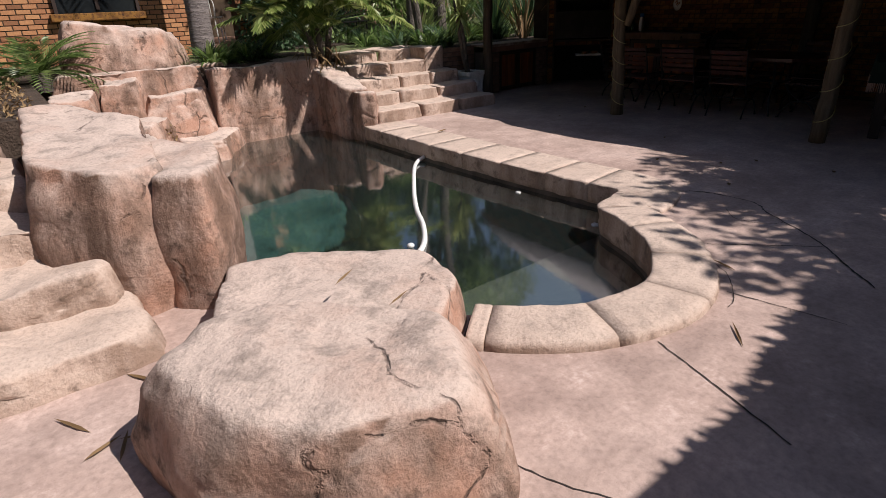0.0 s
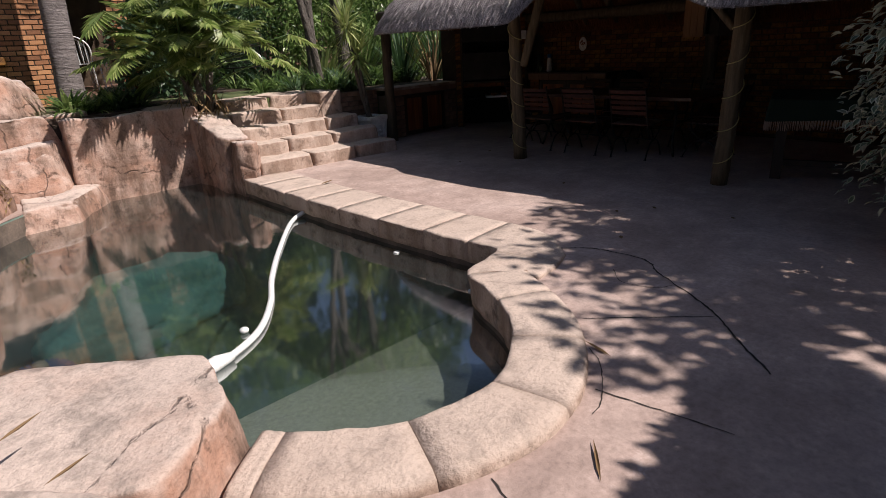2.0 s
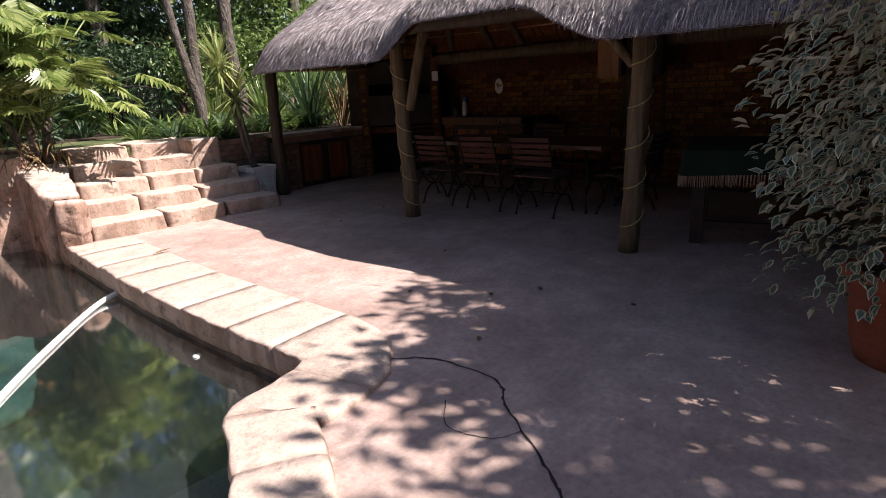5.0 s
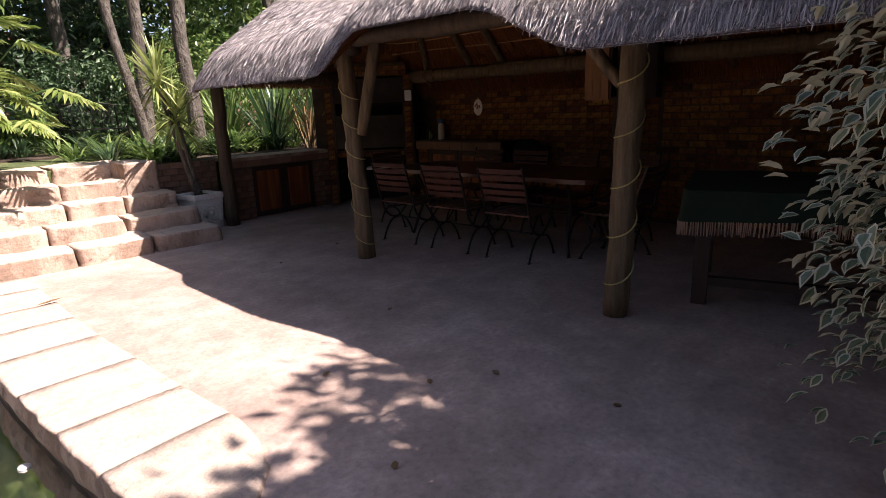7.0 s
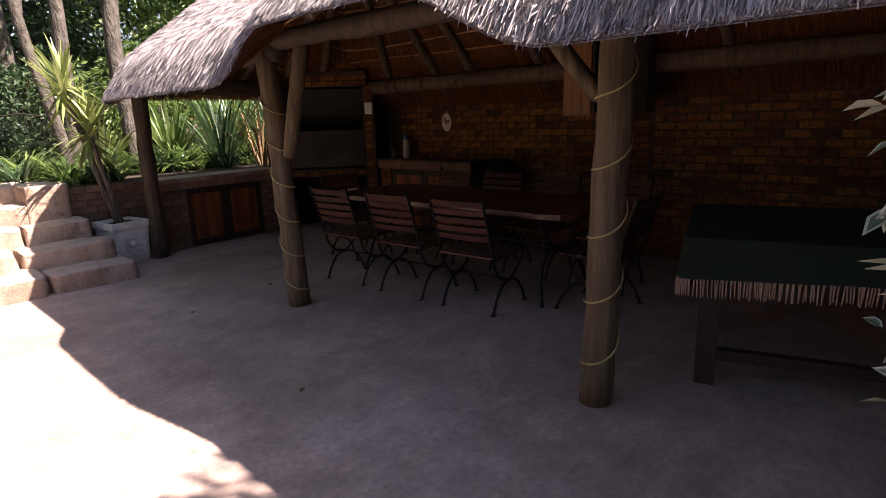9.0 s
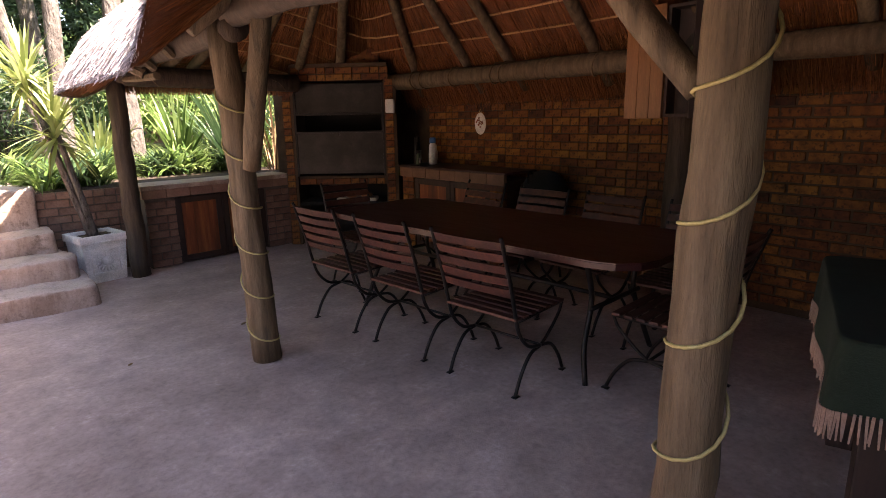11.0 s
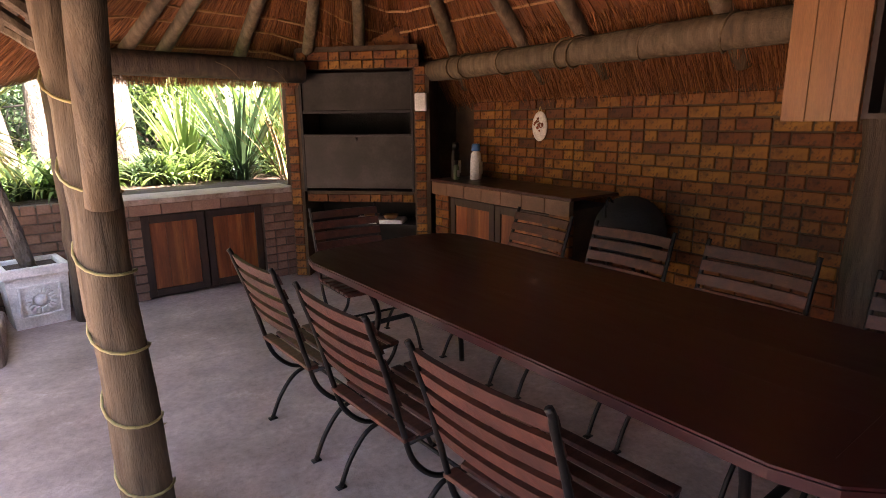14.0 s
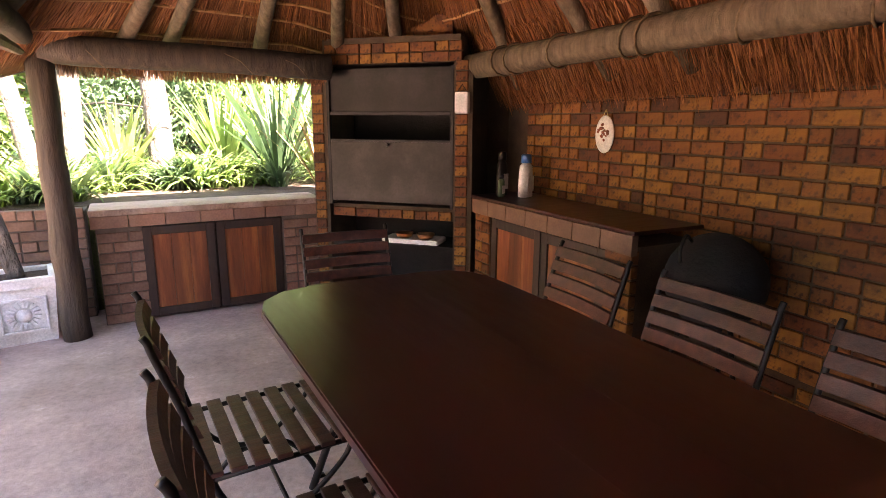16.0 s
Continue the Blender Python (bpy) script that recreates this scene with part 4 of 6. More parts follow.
tube(bm, [(0.64, -0.002, 1.27), (0.64, -0.03, 1.27)], 0.012, 8)
part("knob", bm, IRON, braai)
bm = bmesh.new()
box(bm, (0.131, 0.46, 0.80), (1.159, 0.49, 1.84))
box(bm, (0.131, 0.45, 0.0), (1.159, 0.49, 0.70))
part("firebox_back", bm, SOOT, braai)
bm = bmesh.new()
box(bm, (0.131, 0.03, 0.46), (1.159, 0.45, 0.50))
part("shelf", bm, SOOT, braai)

# chimney shoulder above
bm = bmesh.new()
box(bm, (0.2, 0.15, 2.03), (1.1, 0.6, 2.6), BB)
structure("wall_chimney", bm, BRICK, "brick chimney breast behind the barbecue")


def bowl(u, v, z, r, label):
    p = BB @ Vector((u, v, z))
    bm = bmesh.new()
    prof = [(0.4, 0), (0.75, 0.15), (1.0, 0.6), (0.95, 0.6), (0.7, 0.2), (0.0, 0.1)]
    rings = [[bm.verts.new((p.x + r * a * math.cos(k * math.pi / 8), p.y + r * a * math.sin(k * math.pi / 8), p.z + r * b)) for k in range(16)] for a, b in prof[:-1]]
    for a, b in zip(rings, rings[1:]):
        for k in range(16):
            bm.faces.new((a[k], a[(k + 1) % 16], b[(k + 1) % 16], b[k]))
    bm.faces.new(rings[0][::-1])
    bm.faces.new(rings[-1])
    single("bowl", bm, PINE, label, "bowl", True, "bowls in the wood store")


bowl(0.72, 0.12, 0.535, 0.075, "small honey-coloured wooden bowl on the shelf")
bowl(0.90, 0.12, 0.535, 0.075, "small honey-coloured wooden bowl on the shelf")
papers = thing("newspaper_stack", "pile of folded newspapers on the shelf", "newspaper")
for i in range(6):
    bm = bmesh.new()
    box(bm, (0.55 + 0.006 * (i % 2), 0.05 + 0.004 * (i % 3), 0.502 + 0.0055 * i), (1.02 - 0.012 * (i % 2), 0.28, 0.507 + 0.0055 * i), BB)
    part("newspaper", bm, PLASTIC_WHITE, papers)
jar = thing("glass_jar", "small pale glass lantern hung on the pier", "lantern", tuple(BB @ Vector((1.235, -0.05, 1.50))), -44)
bm = bmesh.new()
box(bm, (-0.05, -0.03, 0.0), (0.05, 0.04, 0.15), bevel=0.015)
part("body", bm, POTSTONE, jar)
bm = bmesh.new()
tube(bm, [(-0.035, 0, 0.15), (0, 0, 0.20), (0.035, 0, 0.15)], 0.004, 5)
part("handle", bm, IRON, jar)

FASCIA = surf("brown fascia tile", (0.12, 0.062, 0.035), (0.16, 0.085, 0.05), (0.21, 0.115, 0.07), 6, 80, 0.6, 0.2, 0.003, vary=0.12)
# ---- brick-framed worktop along the back wall ----
right = thing("brick_worktop", "brick-framed worktop with wooden doors against the wall", "counter", (9.68, 6.36, 0), -90)
bm = bmesh.new()
box(bm, (0.0, 0.0, -0.1), (0.20, 0.46, 0.84))
box(bm, (1.36, 0.0, -0.1), (1.55, 0.46, 0.84))
box(bm, (0.2, 0.3, -0.1), (1.36, 0.46, 0.84))
part("body", bm, MORTAR, right)
bm = bmesh.new()
box(bm, (-0.06, -0.02, 0.905), (1.57, 0.465, 0.925), bevel=0.004)
part("worktop", bm, TABLE_WOOD, right, "dark red polished worktop")
for i in range(7):
    bm = bmesh.new()
    box(bm, (-0.03 + 0.228 * i, -0.022, 0.80), (-0.03 + 0.228 * i + 0.224, 0.02, 0.904), bevel=0.004)
    part("tile", bm, FASCIA, right)
door_leaf(right, (0.21, 0.005, 0.03), (0.78, 0.04, 0.79))
door_leaf(right, (0.79, 0.005, 0.03), (1.355, 0.04, 0.79))
brick_face(right, (9.68, 6.36), (0, -1), 0.20, 0.0, 0.80, 18)
brick_face(right, (9.68, 6.36 - 1.36), (0, -1), 0.20, 0.0, 0.80, 19)


# ---- dining table ----
def rounded_outline(hx, hy, r, n=5):
    pts = []
    for cx, cy, a0 in ((hx - r, hy - r, 0), (-hx + r, hy - r, 90), (-hx + r, -hy + r, 180), (hx - r, -hy + r, 270)):
        pts += [(cx + r * math.cos(radians(a0 + 90 * k / n)), cy + r * math.sin(radians(a0 + 90 * k / n))) for k in range(n + 1)]
    return pts


def slab(bm, pts, z0, z1, bevel=0.006):
    a = [bm.verts.new((x, y, z0)) for x, y in pts]
    f = bm.faces.new(a)
    ex = bmesh.ops.extrude_face_region(bm, geom=[f])
    bmesh.ops.translate(bm, verts=[v for v in ex["geom"] if isinstance(v, bmesh.types.BMVert)], vec=(0, 0, z1 - z0))
    if bevel:
        bmesh.ops.bevel(bm, geom=[e for e in bm.edges if abs(e.verts[0].co.z - e.verts[1].co.z) < 1e-5], offset=bevel, segments=2, affect="EDGES")


table = thing("dining_table", "long dark red varnished wooden table with rounded corners", "table", (8.495, 3.85, 0), 2.3)
HX, HY = 0.515, 1.32
bm = bmesh.new()
slab(bm, rounded_outline(HX, HY, 0.24, 3), 0.705, 0.742)
part("tabletop", bm, TABLE_WOOD, table)
for i in range(6):
    w = 2 * (HX - 0.13) / 6
    x = -HX + 0.13 + w * i
    bm = bmesh.new()
    box(bm, (x, -HY + 0.164, 0.735), (x + w, HY - 0.164, 0.7433 - 0.0002 * (i % 2)))
    part("plank", bm, TABLE_WOOD, table)
rim = rounded_outline(HX - 0.004, HY - 0.004, 0.236, 3)
inner_rim = [(min(HX - 0.133, max(-HX + 0.133, x)), min(HY - 0.163, max(-HY + 0.163, y))) for x, y in rim]
bm = bmesh.new()
lo_o, hi_o, hi_i = ([bm.verts.new((x, y, z)) for x, y in l] for l, z in ((rim, 0.738), (rim, 0.7438), (inner_rim, 0.7438)))
for i in range(len(rim)):
    j = (i + 1) % len(rim)
    bm.faces.new((lo_o[i], lo_o[j], hi_o[j], hi_o[i]))
    if (hi_i[i].co - hi_i[j].co).length > 1e-4:
        bm.faces.new((hi_o[i], hi_o[j], hi_i[j], hi_i[i]))
    else:
        bm.faces.new((hi_o[i], hi_o[j], hi_i[j]))
part("border", bm, TABLE_WOOD, table)
for x, y in ((-0.36, -0.95), (0.36, -0.95), (-0.36, 0.95), (0.36, 0.95)):
    bm = bmesh.new()
    tube(bm, curve_points([(x * 1.05, y * 1.05, 0), (x * 0.9, y, 0.2), (x * 0.65, y * 0.98, 0.45), (x * 0.95, y, 0.705)], 5), 0.016, 8)
    part("leg", bm, IRON, table, smooth=True)
bm = bmesh.new()
tube(bm, [(0, -0.95, 0.40), (0, 0.95, 0.40)], 0.014, 8)
tube(bm, [(-0.27, -0.95, 0.40), (0.27, -0.95, 0.40)], 0.014, 8)
tube(bm, [(-0.27, 0.95, 0.40), (0.27, 0.95, 0.40)], 0.014, 8)
part("stretcher", bm, IRON, table, smooth=True)


# ---- folding garden chairs; x is the way the sitter faces ----
def slat_chair(at, rz):
    c = thing("garden_chair", "slatted red-brown wooden chair on a black iron folding frame", "chair", (*at, 0), rz, "chairs round the dining table")
    half = 0.232
    for sgn in (-1, 1):
        y = half * sgn
        bm = bmesh.new()
        tube(bm, curve_points([(-0.336, y, 0.880), (-0.324, y, 0.858), (-0.314, y, 0.82), (-0.262, y, 0.66), (-0.212, y, 0.47), (-0.170, y, 0.34), (-0.082, y, 0.25), (0.03, y, 0.225)], 5), 0.0105, 8)
        part("back_upright", bm, IRON, c, smooth=True)
        bm = bmesh.new()
        tube(bm, curve_points([(0.03, y, 0.225), (0.10, y, 0.27), (0.20, y, 0.36), (0.235, y, 0.425)], 5), 0.009, 8)
        part("strut", bm, IRON, c, smooth=True)
        bm = bmesh.new()
        tube(bm, [(0.235, y, 0.425), (-0.2, y, 0.415)], 0.009, 8)
        part("seat_rail", bm, IRON, c, smooth=True)
        for s2 in (-1, 1):
            bm = bmesh.new()
            x = 0.03 + 0.23 * s2
            tube(bm, curve_points([(0.03, y, 0.225), (0.03 + 0.10 * s2, y, 0.20), (0.03 + 0.18 * s2, y, 0.11), (x, y, 0.008)], 5), 0.010, 8)
            box(bm, (x - 0.02, y - 0.014, 0.0), (x + 0.02, y + 0.014, 0.006))
            part("leg", bm, IRON, c, smooth=True)
    for k in range(5):
        z = 0.832 - 0.064 * k
        x = -0.318 + (0.832 - z) * 0.31
        bm = bmesh.new()
        n = 6
        for face in (0,):
            pts = []
            for i in range(n + 1):
                yy = -half + 2 * half * i / n
                bow = -0.018 * (1 - (yy / half) ** 2)
                pts.append([bm.verts.new((x + bow + dx_, yy, z + dz_)) for dx_, dz_ in ((0.010, -0.022), (0.030, -0.022), (0.013, 0.022), (-0.007, 0.022))])
            for a, b in zip(pts, pts[1:]):
                for q in range(4):
                    bm.faces.new((a[q], a[(q + 1) % 4], b[(q + 1) % 4], b[q]))
            bm.faces.new(pts[0][::-1])
            bm.faces.new(pts[-1])
        part("back_slat", bm, SLAT_WOOD, c)
    for k in range(7):
        x = -0.19 + 0.068 * k
        bm = bmesh.new()
        box(bm, (x - 0.024, -half - 0.01, 0.424), (x + 0.024, half + 0.01, 0.440), bevel=0.004)
        part("seat_slat", bm, SLAT_WOOD, c)
    bm = bmesh.new()
    tube(bm, [(0.03, -half, 0.225), (0.03, half, 0.225)], 0.008, 8)
    part("cross_bar", bm, IRON, c, smooth=True)
    return c


chair = slat_chair((7.96, 3.26), 5)
for x, y, rz in ((7.92, 3.95, 4), (7.88, 4.645, 4), (9.02, 4.73, 178), (9.04, 4.08, 182), (9.05, 3.45, 180), (9.03, 2.75, 184), (8.50, 5.42, -92), (8.46, 2.50, 93)):
    copy_thing(chair, pose(x, y, 0, 0, 0, rz))

# ---- games table under a green cloth ----
games = thing("games_table", "heavy games table on square wooden legs", "table", (7.55, 1.58, 0), -73)
for x, y in ((0.12, 0.10), (1.9, 0.10), (0.12, 0.95), (1.9, 0.95)):
    bm = bmesh.new()
    box(bm, (x - 0.05, y - 0.05, 0), (x + 0.05, y + 0.05, 0.70), bevel=0.006)
    part("leg", bm, FRAME_WOOD, games)
bm = bmesh.new()
box(bm, (0.04, 0.04, 0.68), (2.0, 1.06, 0.80), bevel=0.01)
part("bed", bm, FRAME_WOOD, games)
bm = bmesh.new()
box(bm, (0.12, 0.06, 0.14), (1.9, 0.12, 0.20), bevel=0.004)
part("stretcher", bm, FRAME_WOOD, games)
cloth = thing("table_cloth", "dark green cloth with a pale fringe draped over the table", "cloth", (7.55, 1.58, 0), -73)
bm = bmesh.new()
loop = rounded_outline(1.04, 0.57, 0.05, 3)
loop = [(x + 1.02, y + 0.55) for x, y in loop]
dense = []
for a, b in zip(loop, loop[1:] + loop[:1]):
    n = max(1, int(math.hypot(b[0] - a[0], b[1] - a[1]) / 0.05))
    dense += [(a[0] + (b[0] - a[0]) * i / n, a[1] + (b[1] - a[1]) * i / n) for i in range(n)]
rows = []
for z, f, s in ((0.808, 0.0, 0.97), (0.812, 0.0, 0.995), (0.80, 0.2, 1.0), (0.74, 0.6, 1.004), (0.67, 1.0, 1.008), (0.605, 1.2, 1.012)):
    rows.append([bm.verts.new((1.02 + (x - 1.02) * s + 0.010 * f * math.sin(i * 0.55), 0.55 + (y - 0.55) * s + 0.010 * f * math.sin(i * 0.55), z - 0.012 * f * math.sin(i * 0.21))) for i, (x, y) in enumerate(dense)])
for a, b in zip(rows, rows[1:]):
    for i in range(len(dense)):
        j = (i + 1) % len(dense)
        bm.faces.new((a[i], a[j], b[j], b[i]))
bm.faces.new(rows[0][::-1])
hem = [v.co.copy() for v in rows[-1]]
part("drape", bm, CLOTH, cloth, smooth=True)
bm = bmesh.new()
rr = random.Random(6)
for i in range(len(hem)):
    a, b = hem[i], hem[(i + 1) % len(hem)]
    for k in range(4):
        p = a.lerp(b, (k + rr.random()) / 4)
        d = Vector((rr.uniform(-0.006, 0.006), rr.uniform(-0.006, 0.006), -rr.uniform(0.075, 0.095)))
        tube(bm, [p + Vector((0, 0, 0.006)), p + d * 0.5, p + d], [0.005, 0.0045, 0.003], 4)
part("fringe", bm, FRINGE, cloth, "pale pink knotted fringe")

# ---- dartboard cabinet ----
cab = thing("dartboard_cabinet", "pine dartboard cabinet with both doors open", "cabinet", (9.49, 2.92, 1.42))
CH = 0.72
bm = bmesh.new()
box(bm, (0.0, -0.22, 0.0), (0.14, 0.25, 0.02))
box(bm, (0.0, -0.22, CH - 0.02), (0.14, 0.25, CH))
box(bm, (0.0, -0.24, 0.0), (0.14, -0.22, CH))
box(bm, (0.0, 0.25, 0.0), (0.14, 0.27, CH))
box(bm, (0.12, -0.22, 0.02), (0.14, 0.25, CH - 0.02))
part("box", bm, FRAME_WOOD, cab, "dark lined inside of the cabinet")
for at, mat in ((pose(-0.002, 0.27, 0, 0, 0, -4), PINE), (pose(0.0, -0.22, 0, 0, 0, 40), FRAME_WOOD)):
    d = new("door")
    d.parent = cab
    d.matrix_basis = at
    for i in range(3):
        bm = bmesh.new()
        box(bm, (-0.022, 0.098 * i + 0.001, -0.01), (0.0, 0.098 * (i + 1) - 0.001, CH + 0.01), bevel=0.003)
        part("board", bm, mat, d)
bm = bmesh.new()
bmesh.ops.create_cone(bm, cap_ends=True, segments=40, radius1=0.225, radius2=0.225, depth=0.035, matrix=pose(0.10, 0.0, 0.36, 0, 90, 0))
part("dartboard", bm, SOOT, cab, "black round dartboard")
DART_RED = surf("faded red sisal", (0.07, 0.011, 0.009), (0.10, 0.016, 0.012), (0.13, 0.025, 0.018), 12, 90, 0.9)
for r0, r1, first_red in ((0.03, 0.095, 0), (0.095, 0.105, 1), (0.108, 0.155, 0), (0.155, 0.17, 1)):
    for k in range(20):
        if first_red == 0 and k % 2:
            continue
        bm = bmesh.new()
        a0, a1 = radians(18 * k), radians(18 * k + 18)
        bm.faces.new([bm.verts.new((0.080, r * math.sin(a), 0.36 + r * math.cos(a))) for r, a in ((r0, a0), (r1, a0), (r1, a1), (r0, a1))])
        part("score_segment", bm, LEAF_DARK if first_red and k % 2 else DART_RED, cab)

# ---- plaque, bottles, kettle grill ----
plaque = thing("wall_plaque", "oval white ceramic plaque with brown fruit relief", "plaque", (10.125, 5.56, 1.255))
bm = bmesh.new()
bmesh.ops.create_uvsphere(bm, u_segments=24, v_segments=12, radius=1, matrix=pose(0, 0, 0.115) @ Matrix.Diagonal((0.016, 0.082, 0.115, 1)))
part("plate", bm, POTSTONE, plaque, smooth=True)
rr = random.Random(3)
for k in range(16):
    bm = bmesh.new()
    a, r = rr.uniform(0, 6.28), rr.uniform(0.0, 0.055)
    bmesh.ops.create_icosphere(bm, subdivisions=1, radius=rr.uniform(0.008, 0.014), matrix=pose(-0.013, r * math.cos(a), 0.125 + 0.9 * r * math.sin(a)))
    part("relief", bm, TERRACOTTA if k % 3 else DOOR_WOOD, plaque, "brown glazed fruit", True)
bm = bmesh.new()
tube(bm, [(0.0, -0.02, 0.225), (0.0, 0.0, 0.265), (0.0, 0.02, 0.225)], 0.003, 5)
part("cord", bm, ROPE, plaque)


def bottle(at, h, r, body_mat, cap_mat, label, handle=False):
    b = thing("bottle", label, "bottle", at, 20)
    bm = bmesh.new()
    prof = [(0.0, 0.92), (0.02, 1.0), (0.30, 1.0), (0.55, 0.92), (0.72, 0.85), (0.80, 0.5), (0.84, 0.42)]
    rings = [[bm.verts.new((r * q * math.cos(k * math.pi / 8), r * 0.72 * q * math.sin(k * math.pi / 8), h * z)) for k in range(16)] for z, q in prof]
    for a, c in zip(rings, rings[1:]):
        for k in range(16):
            bm.faces.new((a[k], a[(k + 1) % 16], c[(k + 1) % 16], c[k]))
    bm.faces.new(rings[0][::-1])
    bm.faces.new(rings[-1])
    part("body", bm, body_mat, b, smooth=True)
    bm = bmesh.new()
    tube(bm, [(0, 0, h * 0.80), (0, 0, h * 0.97), (0, 0, h)], [r * 0.62, r * 0.58, r * 0.45], 14)
    part("cap", bm, cap_mat, b, smooth=True)
    bm = bmesh.new()
    box(bm, (-r * 0.55, -r * 0.76, h * 0.15), (r * 0.55, -r * 0.70, h * 0.5), bevel=0.002)
    part("label", bm, POTSTONE, b)
    return b


BLUE = surf("blue plastic", (0.02, 0.10, 0.28), (0.03, 0.14, 0.36), (0.05, 0.18, 0.42), 10, 60, 0.4)
bottle((9.95, 6.14, 0.925), 0.30, 0.062, PLASTIC_WHITE, BLUE, "white plastic detergent bottle with a blue cap")
bottle((9.86, 6.31, 0.925), 0.31, 0.05, STEEL, STEEL, "grey metal flask standing on the worktop")
bottle((9.80, 6.22, 0.925), 0.16, 0.03, LEAF_DARK, IRON, "small dark glass bottle on the worktop")

kettle = thing("kettle_grill", "black covered kettle grill beside the worktop", "grill", (9.85, 4.47, 0))
bm = bmesh.new()
bmesh.ops.create_uvsphere(bm, u_segments=28, v_segments=14, radius=1, matrix=pose(0, 0, 0.74) @ Matrix.Diagonal((0.22, 0.22, 0.22, 1)))
part("bowl", bm, SOOT, kettle, smooth=True)
bm = bmesh.new()
tube(bm, curve_points([(-0.14, 0.03, 0.93), (-0.19, 0.02, 0.96), (-0.23, 0.01, 0.90), (-0.235, 0.0, 0.85)], 5), 0.008, 8)
part("handle", bm, STEEL, kettle, "shiny steel handle", True)
for a in (20, 140, 260):
    bm = bmesh.new()
    tube(bm, [(0.12 * math.cos(radians(a)), 0.12 * math.sin(radians(a)), 0.55), (0.24 * math.cos(radians(a)), 0.24 * math.sin(radians(a)), 0)], 0.012, 8)
    part("leg", bm, IRON, kettle, smooth=True)

# ---- white sun pot ----
pot = thing("planter_pot", "square whitewashed cast stone planter with a sun relief", "planter", (6.735, 7.315, 0), 10)
bm = bmesh.new()
vs = []
for z, h in ((0, 0.165), (0.03, 0.168), (0.375, 0.19)):
    vs.append([bm.verts.new((x * h, y * h, z)) for x, y in ((-1, -1), (1, -1), (1, 1), (-1, 1))])
for a, b in zip(vs, vs[1:]):
    for k in range(4):
        bm.faces.new((a[k], a[(k + 1) % 4], b[(k + 1) % 4], b[k]))
bm.faces.new(vs[0][::-1])
part("body", bm, POTSTONE, pot)
for i, (h, z0, z1) in enumerate(((0.207, 0.375, 0.445),)):
    for x0, y0, x1, y1 in ((-h, -h, h, -h + 0.045), (-h, h - 0.045, h, h), (-h, -h + 0.045, -h + 0.045, h - 0.045), (h - 0.045, -h + 0.045, h, h - 0.045)):
        bm = bmesh.new()
        box(bm, (x0, y0, z0), (x1, y1, z1), bevel=0.008)
        part("rim", bm, POTSTONE, pot)
bm = bmesh.new()
box(bm, (-0.16, -0.16, 0.39), (0.16, 0.16, 0.415))
part("soil", bm, SOIL, pot)
tilt = pose(0, -0.1780, 0.20, -3.7, 0, 0)
bm = bmesh.new()
for a, b in (((-0.13, -0.026, -0.115), (0.13, 0.01, -0.10)), ((-0.13, -0.026, 0.10), (0.13, 0.01, 0.115)), ((-0.13, -0.026, -0.10), (-0.115, 0.01, 0.10)), ((0.115, -0.026, -0.10), (0.13, 0.01, 0.10))):
    box(bm, a, b, tilt, bevel=0.003)
part("panel_border", bm, POTSTONE, pot)
bm = bmesh.new()
bmesh.ops.create_uvsphere(bm, u_segments=20, v_segments=10, radius=1, matrix=tilt @ Matrix.Diagonal((0.045, 0.04, 0.045, 1)))
part("sun_disc", bm, POTSTONE, pot, "raised sun face", True)
for k in range(18):
    bm = bmesh.new()
    box(bm, (-0.008, -0.03, 0.054), (0.008, 0.008, 0.094), tilt @ pose(0, 0, 0, 0, 20 * k, 0), bevel=0.003)
    part("sun_ray", bm, POTSTONE, pot)

# ---- pool hose, float, cleaner ----
hose = thing("pool_hose", "white ribbed plastic suction hose floating on the pool", "hose")
bm = bmesh.new()
line = curve_points([(4.13, 5.02, -0.16), (3.85, 4.86, -0.2), (3.34, 4.16, -0.205), (2.98, 3.6, -0.21), (2.74, 3.15, -0.205), (2.46, 2.78, -0.2), (2.1, 2.56, -0.2), (1.8, 2.45, -0.22), (1.55, 2.7, -0.35), (1.4, 3.6, -0.6), (1.42, 4.7, -0.82)], 22)
tube(bm, line, [0.021 + 0.0025 * (i % 2) for i in range(len(line))], 10)
part("tube", bm, PLASTIC_WHITE, hose, smooth=True)
bm = bmesh.new()
bmesh.ops.create_uvsphere(bm, u_segments=16, v_segments=8, radius=1, matrix=pose(2.42, 2.88, -0.2) @ Matrix.Diagonal((0.03, 0.03, 0.022, 1)))
part("weight", bm, PLASTIC_WHITE, hose, smooth=True)
bm = bmesh.new()
tube(bm, [(2.22, 2.60, -0.19), (2.12, 2.58, -0.185), (2.0, 2.53, -0.185), (1.9, 2.49, -0.19)], [0.026, 0.045, 0.045, 0.026], 12)
part("float", bm, PLASTIC_WHITE, hose, "fat white float", True)
bm = bmesh.new()
box(bm, (4.10, 4.93, -0.30), (4.20, 5.11, -0.06), bevel=0.006)
single("skimmer", bm, PLASTIC_WHITE, "pale plastic skimmer mouth in the pool wall", "skimmer")
cleaner = thing("pool_cleaner", "blue round pool cleaner under the water", "pool cleaner", (1.42, 4.85, -0.95))
bm = bmesh.new()
bmesh.ops.create_cone(bm, cap_ends=True, segments=36, radius1=0.24, radius2=0.22, depth=0.02, matrix=pose(0, 0, 0.0, 8, 0, 0))
